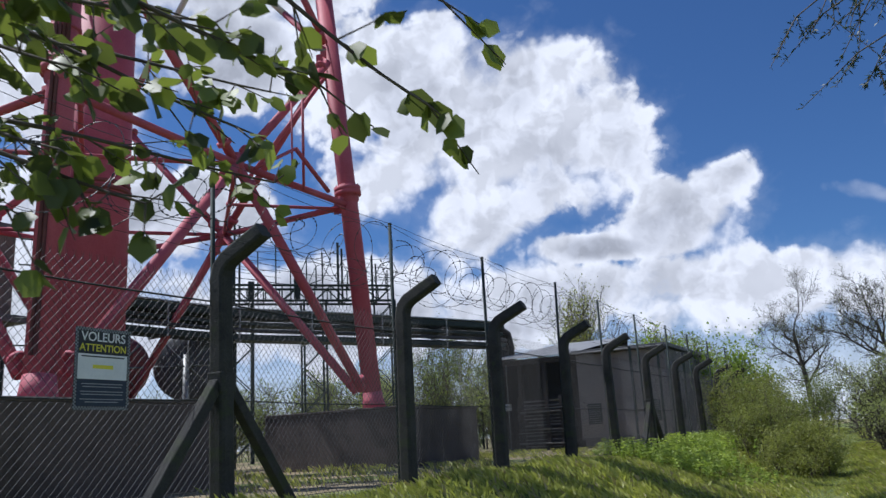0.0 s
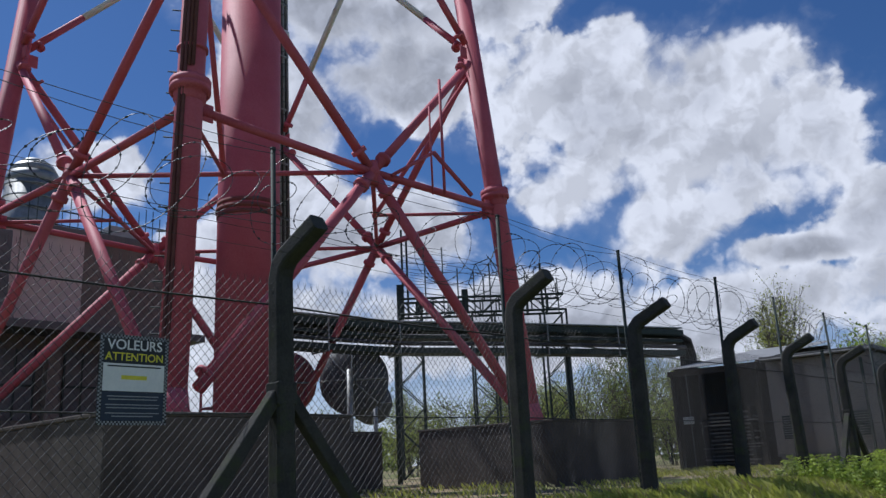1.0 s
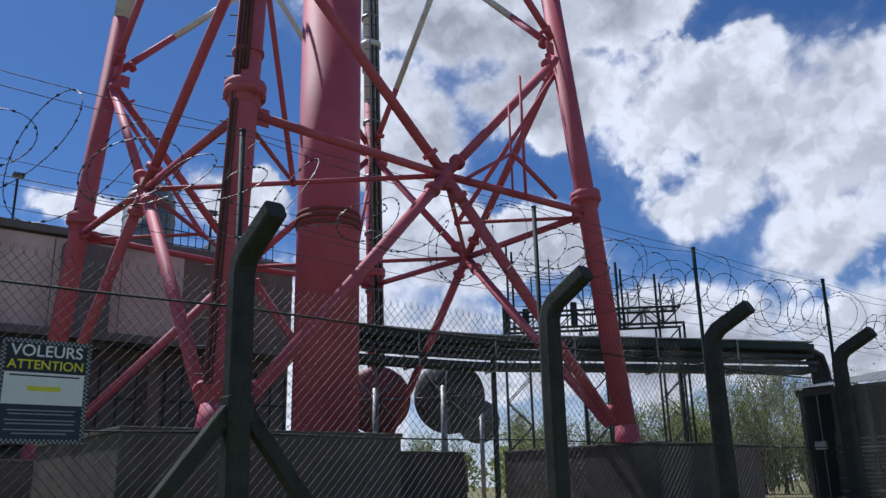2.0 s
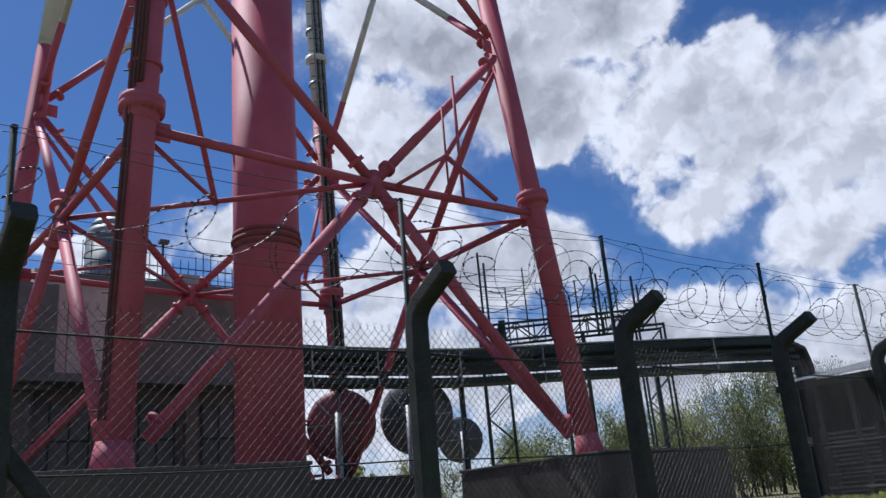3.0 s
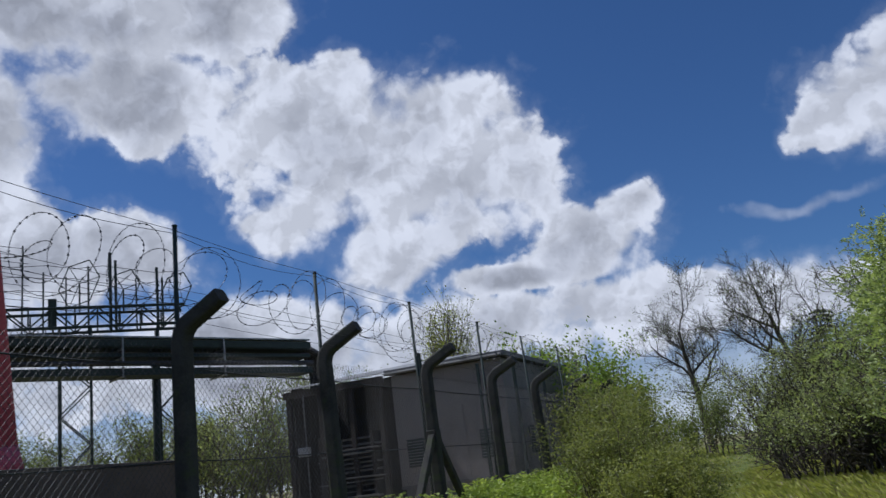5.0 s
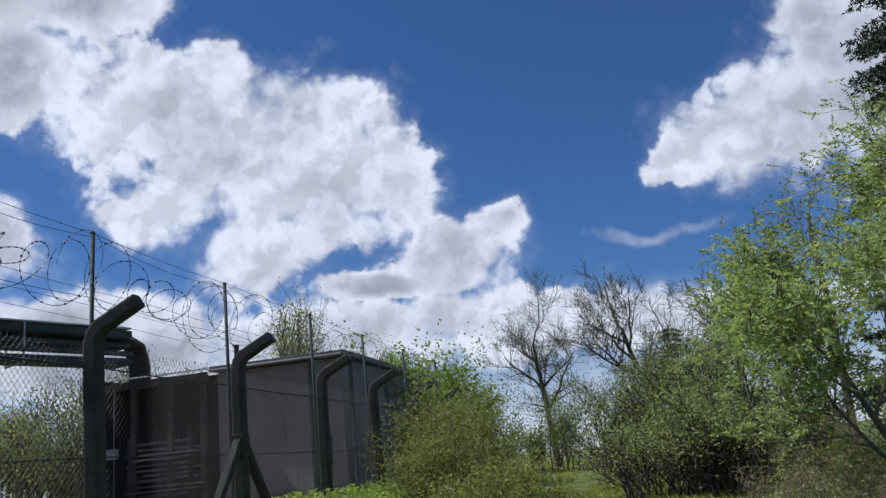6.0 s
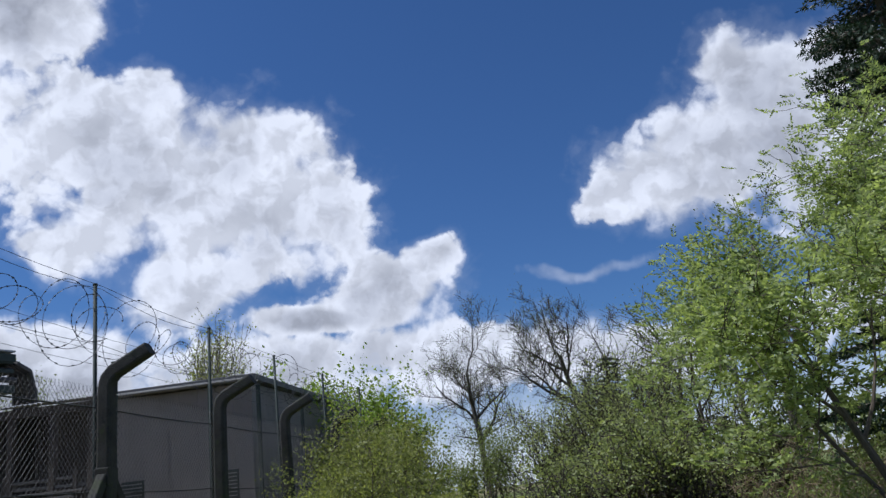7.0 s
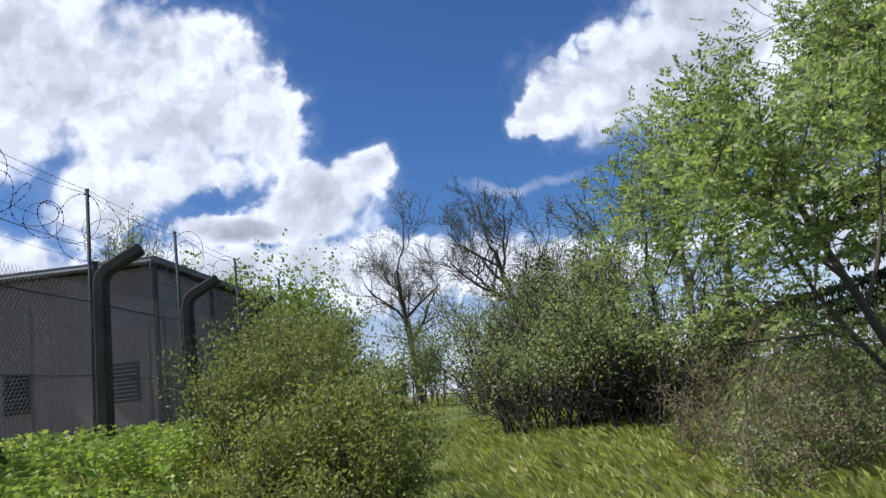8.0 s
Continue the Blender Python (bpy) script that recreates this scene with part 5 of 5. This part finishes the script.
ob = thing("dead_trunk", "broken dark dead tree trunk standing among the trees", "tree trunk", at=G(6.9, 26.6))
bm = B()
for a, b, r0, r1 in (((0, 0, -0.2), (0.05, 0, 3.0), 0.12, 0.10), ((0.05, 0, 3.0), (0.0, 0, 5.6), 0.10, 0.085), ((0.0, 0, 5.6), (0.03, 0.02, 6.5), 0.085, 0.05)):
    tube(bm, a, b, r0, r1, n=10)
part("trunk", bm, BARK, ob)


def spruce(seed, base, h, r, label):
    rng = np.random.default_rng(seed)
    ob = thing("spruce_tree", label, "tree", "", base)
    segs = [(0, 0, -0.2, 0, 0, h, 0.2, 0.02)]
    cs, al = [], []
    z = 1.2
    while z < h - 0.2:
        k = rng.integers(4, 7)
        w = r * (1 - z / h) ** 0.8 + 0.15
        for j in range(k):
            a = rng.uniform(0, math.tau)
            e = np.array([math.cos(a), math.sin(a), -0.18])
            p0 = np.array([0, 0, z])
            p1 = p0 + e * w * rng.uniform(0.75, 1.1)
            segs.append((*p0, *p1, 0.03, 0.008))
            n = max(3, int(w * 9))
            for q in range(n):
                t = 0.15 + 0.85 * q / n
                c = p0 + (p1 - p0) * t
                side = np.array([-e[1], e[0], 0])
                for s in (-1, 1):
                    tw = c + (side * s * 0.9 + e * 0.7 + np.array([0, 0, -0.15])) * (0.42 * (1 - 0.6 * t) + 0.06)
                    segs.append((*c, *tw, 0.006, 0.003))
                    m = 13
                    u = rng.random((m, 1))
                    cs.append(c + (tw - c) * u)
                    al.append((tw - c) / np.linalg.norm(tw - c) * 0.6 + rng.normal(0, 0.6, (m, 3)))
        z += rng.uniform(0.17, 0.28)
    soft_part("trunk", wire_mesh("trunk", segs, BARK, 3), ob)
    v, f = blades(np.concatenate(cs), np.concatenate(al), 0.11, 0.16, rng)
    soft_part("crown", np_mesh("crown", v, f, LEAF_DARK), ob)


spruce(41, G(7.6, 17.2), 12.5, 2.6, "tall dark spruce behind the rowan")
spruce(42, G(2.9, 38.0), 5.6, 1.3, "small dark spruce at the end of the path")


# young trees beyond the compound
for i, (x, y, h) in enumerate(((-15.6, 42, 11.0), (-21.0, 38, 8.0), (-24.5, 40, 9.4), (-29.0, 37, 6.5), (-33.0, 36, 6.5), (-38.0, 33, 6.0), (-12.0, 46, 8.5), (-18.2, 47, 10.5), (-10.0, 42, 7.0))):
    plant("young_birch", "slender young birch with pale stems and a haze of new leaves", "tree", 60 + i, G(x, y),
          [dict(off=(R.uniform(-.8, .8), R.uniform(-.8, .8)), height=h * R.uniform(0.75, 0.92), radius=0.07, levels=2, kids=8, spread=0.3, up=0.4, start=0.12) for _ in range(4)],
          LEAF_SPARSE if i % 3 else LEAF_BUSH, 3, 0.12, 0.35, 0.22, PALEBARK if i % 2 else BARK, min_r=0.012, group="birches beyond the compound")


# low scrub at the back of the compound
for i, (x, y, h) in enumerate(((-26.5, 28.5, 4.6), (-23.2, 30.0, 5.4), (-20.0, 30.5, 5.0), (-17.6, 32.0, 5.6), (-14.6, 33.0, 5.0), (-30.5, 26.0, 4.0), (-34.0, 22.0, 4.0), (-12.0, 31.5, 5.0), (-28.6, 27.2, 4.4), (-21.6, 30.2, 4.6))):
    plant("hawthorn_bush", "green and brown hawthorn scrub at the back of the compound", "bush", 140 + i, G(x, y), bush_stems(R, 13, 1.3, h, 0.03), LEAF_THORN if i % 2 else LEAF_SPARSE,
          2, 0.11, 0.35, 0.26, group="scrub behind the compound", min_r=0.01)


# far woods closing the horizon
def far_woods():
    rng = np.random.default_rng(77)
    segs, cs, al = [], [], []
    for i in range(180):
        a = rng.uniform(-math.pi, math.pi)
        d = rng.uniform(62, 110)
        x, y = d * math.sin(a), d * math.cos(a)
        h = rng.uniform(3.0, 5.0)
        z = ground_z(x, y)
        segs.append((x, y, z - 0.3, x, y, z + h * 0.9, 0.12, 0.03))
        n = 260
        t = rng.random(n) ** 0.7
        rad = 2.2 * np.sin(np.pi * np.clip(t * 0.85 + 0.12, 0, 1)) * np.sqrt(rng.random(n))
        th = rng.uniform(0, math.tau, n)
        cs.append(np.stack([x + rad * np.cos(th), y + rad * np.sin(th), z + h * t], 1))
        al.append(rng.normal(0, 1, (n, 3)))
    ob = thing("far_woods", "hazy green belt of far trees round the site", "woods", kind="stuff")
    soft_part("trunks", wire_mesh("trunks", segs, BARK, 4), ob)
    v, f = blades(np.concatenate(cs), np.concatenate(al), 0.55, 0.4, rng)
    soft_part("crowns", np_mesh("crowns", v, f, LEAF_SPARSE), ob)


far_woods()


# overhanging branch of young beech close to the start of the path
def overhang():
    rng = np.random.default_rng(91)
    ob = thing("beech_tree", "young beech reaching leafy twigs over the path", "tree", at=(0, 0, 0))
    trunk = [(-1.35, -8.75, 0.2), (-1.3, -8.7, 1.6), (-1.15, -8.65, 2.6), (-1.1, -8.6, 4.2)]
    segs = [(*a, *b, 0.07 - 0.012 * i, 0.058 - 0.012 * i) for i, (a, b) in enumerate(zip(trunk, trunk[1:]))]
    cs, al = [], []
    twigs = [((-1.15, -8.65, 2.6), (0.2, -8.1, 2.62), (0.80, -7.62, 2.14)), ((-1.15, -8.65, 2.5), (0.0, -8.15, 2.5), (0.62, -7.70, 2.20)),
             ((-1.2, -8.65, 2.7), (0.1, -8.0, 2.75), (0.84, -7.62, 2.33)), ((-1.2, -8.65, 2.2), (-0.2, -8.1, 2.2), (0.36, -7.85, 1.99)),
             ((-1.2, -8.65, 2.4), (-0.3, -8.1, 2.45), (0.30, -7.95, 2.22)), ((-1.2, -8.65, 2.3), (-0.35, -8.0, 2.3), (0.22, -7.92, 2.10)),
             ((-1.2, -8.65, 2.5), (-0.3, -7.9, 2.6), (0.42, -7.75, 2.36)), ((-1.2, -8.65, 2.1), (-0.4, -8.1, 2.1), (0.2, -8.0, 1.98)),
             ((-1.2, -8.65, 2.5), (-0.4, -8.2, 2.55), (0.3, -8.05, 2.33)), ((-1.15, -8.6, 2.6), (-0.2, -8.0, 2.5), (0.50, -7.78, 2.12)),
             ((-1.2, -8.65, 2.5), (-0.5, -7.7, 2.65), (0.21, -7.35, 2.42)), ((-1.2, -8.65, 2.3), (-0.5, -7.8, 2.4), (0.23, -7.36, 2.18))]
    for k, pts in enumerate(twigs):
        line = spline(pts, 9)
        for i, (a, b) in enumerate(zip(line, line[1:])):
            t = i / len(line)
            segs.append((*a, *b, 0.011 * (1 - t) + 0.0016, 0.011 * (1 - t) + 0.0012))
        for i in range(5, len(line)):
            a = line[i]
            for q in range(2):
                e = (line[i] - line[i - 1]).normalized() + Vector(rng.normal(0, 0.7, 3).tolist()) + Vector((0, 0, -0.25))
                e.normalize()
                b = a + e * rng.uniform(0.05, 0.16)
                segs.append((*a, *b, 0.002, 0.001))
                for w in range(3):
                    f = rng.uniform(0.4, 1.0)
                    cs.append(np.array(a + (b - a) * f))
                    al.append(np.array(e) + rng.normal(0, 0.7, 3) + np.array([0.1, 0, -0.5]))
    soft_part("trunk", wire_mesh("trunk", segs, BARK, 6), ob)
    # rounder leaves of six corners
    c, a = np.array(cs), np.array(al)
    a /= np.linalg.norm(a, axis=1)[:, None]
    n = len(c)
    s = np.cross(a, rng.normal(size=(n, 3)))
    s /= np.linalg.norm(s, axis=1)[:, None]
    up = np.cross(a, s)
    L = (0.053 * rng.uniform(0.55, 1.2, n))[:, None]
    ring = [(0, 0, 0), (0.2, 0.34, 0.06), (0.66, 0.40, 0.07), (1.0, 0.0, -0.05), (0.66, -0.40, 0.07), (0.2, -0.34, 0.06)]
    v = np.stack([c + a * L * p + s * L * q + up * L * h for p, q, h in ring], 1)
    idx = np.arange(n)[:, None] * 6
    faces = np.concatenate([idx + [[0, 1, 2, 3]], idx + [[0, 3, 4, 5]]])
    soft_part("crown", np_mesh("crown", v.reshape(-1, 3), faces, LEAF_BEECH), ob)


overhang()


def drooping():
    """Fine drooping twig ends of a tree whose trunk stands beside the path."""
    rng = np.random.default_rng(93)
    ob = thing("larch_tree", "slender larch with fine drooping needled twigs over the path", "tree")
    base = Vector(G(4.4, -4.9))
    trunk = [base - Vector((0, 0, 0.2)), base + Vector((0.05, 0, 2)), base + Vector((0, 0.1, 4)), base + Vector((-0.1, 0.1, 6.2))]
    segs = [(*a, *b, 0.09 - 0.02 * i, 0.07 - 0.02 * i) for i, (a, b) in enumerate(zip(trunk, trunk[1:]))]
    cs, al = [], []
    for z0, end in ((4.3, (1.42, -5.1, 3.30)), (4.0, (1.52, -5.0, 3.12)), (4.6, (1.30, -5.0, 3.36)), (3.8, (1.58, -5.1, 3.0)), (4.5, (1.62, -5.2, 3.3))):
        line = spline([base + Vector((0, 0.1, z0)), (3.2, -5.0, z0 - 0.15), end], 12)
        for i, (a, b) in enumerate(zip(line, line[1:])):
            w = 0.016 * (1 - i / len(line)) + 0.0025
            segs.append((*a, *b, w, w - 0.001))
        for i in range(6, len(line)):
            for q in range(3):
                a = line[i]
                e = Vector((rng.normal(-0.3, 0.5), rng.normal(0, 0.5), -0.7)).normalized()
                b = a + e * rng.uniform(0.1, 0.4)
                segs.append((*a, *b, 0.0028, 0.0014))
                for k in range(24):
                    cs.append(np.array(a.lerp(b, rng.random())))
                    al.append(np.array(e) * 0.6 + rng.normal(0, 0.6, 3))
    soft_part("trunk", wire_mesh("trunk", segs, BARK, 6), ob)
    v, f = blades(np.array(cs), np.array(al), 0.03, 0.12, rng)
    soft_part("crown", np_mesh("crown", v, f, LEAF_DARK), ob)


drooping()


# ---- ground cover ----
def grass():
    rng = np.random.default_rng(5)
    pts = []
    for n, x0, x1, y0, y1 in ((80000, -4.3, 4.5, 2.0, 22.0), (24000, -4.3, 6.0, 20.0, 45.0), (14000, -4.2, 1.0, -4.0, 3.0), (12000, -14.0, -4.4, 0.0, 20.0)):
        p = np.stack([rng.uniform(x0, x1, n), rng.uniform(y0, y1, n)], 1)
        keep = np.array([noise.noise((q[0] * 0.8, q[1] * 0.8, 3.0)) > (-0.7 if q[0] > -4.4 else 0.05) for q in p])
        pts.append(p[keep])
    p = np.concatenate(pts)
    z = np.array([ground_z(*q) for q in p])
    n = len(p)
    tall = np.array([0.5 + 0.5 * noise.noise((q[0] * 0.5, q[1] * 0.5, 9.0)) for q in p])
    path = np.exp(-((p[:, 0] - (0.3 - 0.03 * p[:, 1])) / 0.5) ** 2)
    h = (0.07 + 0.2 * tall * rng.random(n)) * (1 - 0.6 * path)
    c = np.column_stack([p, z - 0.01])
    al = np.column_stack([rng.normal(-0.25, 0.35, n), rng.normal(0, 0.35, n), np.ones(n)])
    al /= np.linalg.norm(al, axis=1)[:, None]
    s = np.cross(al, rng.normal(size=(n, 3)))
    s /= np.linalg.norm(s, axis=1)[:, None]
    w = 0.0055
    bend = np.column_stack([rng.normal(-0.12, 0.12, n), rng.normal(0, 0.12, n), np.zeros(n)]) * h[:, None] * 2
    H = h[:, None]
    v = np.stack([c - s * w, c + s * w, c + al * H * 0.6 + s * w * 0.8, c + al * H + bend], 1)
    f = np.arange(4 * n).reshape(n, 4)
    dry = rng.random(n) < 0.12
    tagged(new("grass", np_mesh("grass", v[~dry].reshape(-1, 3), np.arange(4 * (~dry).sum()).reshape(-1, 4), GRASS)), "fresh green tufted grass on the bank", "grass", kind="stuff")
    tagged(new("dry_grass", np_mesh("dry_grass", v[dry].reshape(-1, 3), np.arange(4 * dry.sum()).reshape(-1, 4), STRAW)), "scattered straw-coloured grass blades", "grass", kind="stuff")


grass()


def nettles():
    rng = np.random.default_rng(8)
    segs, cs, al = [], [], []
    for i in range(2200):
        y = rng.uniform(8.3, 21.0)
        x = rng.uniform(-4.6, -1.9 - 0.02 * y) if rng.random() < 0.9 else rng.uniform(-2.2, -1.0)
        if noise.noise((x * 0.7, y * 0.7, 21.0)) < -0.25:
            continue
        z = ground_z(x, y)
        h = rng.uniform(0.18, 0.42) * (1.0 if x < -2 else 0.6)
        top = np.array([x + rng.normal(0, 0.05), y + rng.normal(0, 0.05), z + h])
        segs.append((x, y, z - 0.02, *top, 0.004, 0.002))
        for k in range(5):
            t = 0.35 + 0.16 * k
            a = rng.uniform(0, math.tau)
            c = np.array([x, y, z]) + (top - np.array([x, y, z])) * t
            for s in (0, math.pi):
                cs.append(c)
                al.append([math.cos(a + s), math.sin(a + s), rng.uniform(-0.25, 0.35)])
    ob = thing("nettles", "bright green nettles and weeds along the fence foot", "weeds", kind="stuff")
    soft_part("stems", wire_mesh("stems", segs, NETTLE, 3), ob)
    v, f = blades(np.array(cs), np.array(al), 0.062 * rng.uniform(0.7, 1.3, len(cs)), 0.36, rng)
    soft_part("leaves", np_mesh("leaves", v, f, NETTLE), ob)


nettles()


def stalk(x, y, h, seed):
    rng = np.random.default_rng(seed)
    ob = thing("weed_stalk", "tall single weed stalk with a few pale leaves", "weed", "tall weed stalks", G(x, y))
    segs, cs, al = [], [], []
    p = np.zeros(3)
    for i in range(6):
        q = p + np.array([rng.normal(0, 0.02), rng.normal(0, 0.02), h / 6])
        segs.append((*p, *q, 0.006, 0.005))
        for s in range(2 if i > 1 else 0):
            a = rng.uniform(0, math.tau)
            cs.append(q)
            al.append([math.cos(a), math.sin(a), 0.7])
        p = q
    soft_part("stem", wire_mesh("stem", segs, NETTLE, 5), ob)
    v, f = blades(np.array(cs), np.array(al), 0.11, 0.24, rng)
    soft_part("leaves", np_mesh("leaves", v, f, LEAF_BRIGHT), ob)


for i, (x, y, h) in enumerate(((-1.9, 10.6, 0.75), (-1.45, 10.9, 0.85), (-2.3, 11.2, 0.6))):
    stalk(x, y, h, 300 + i)
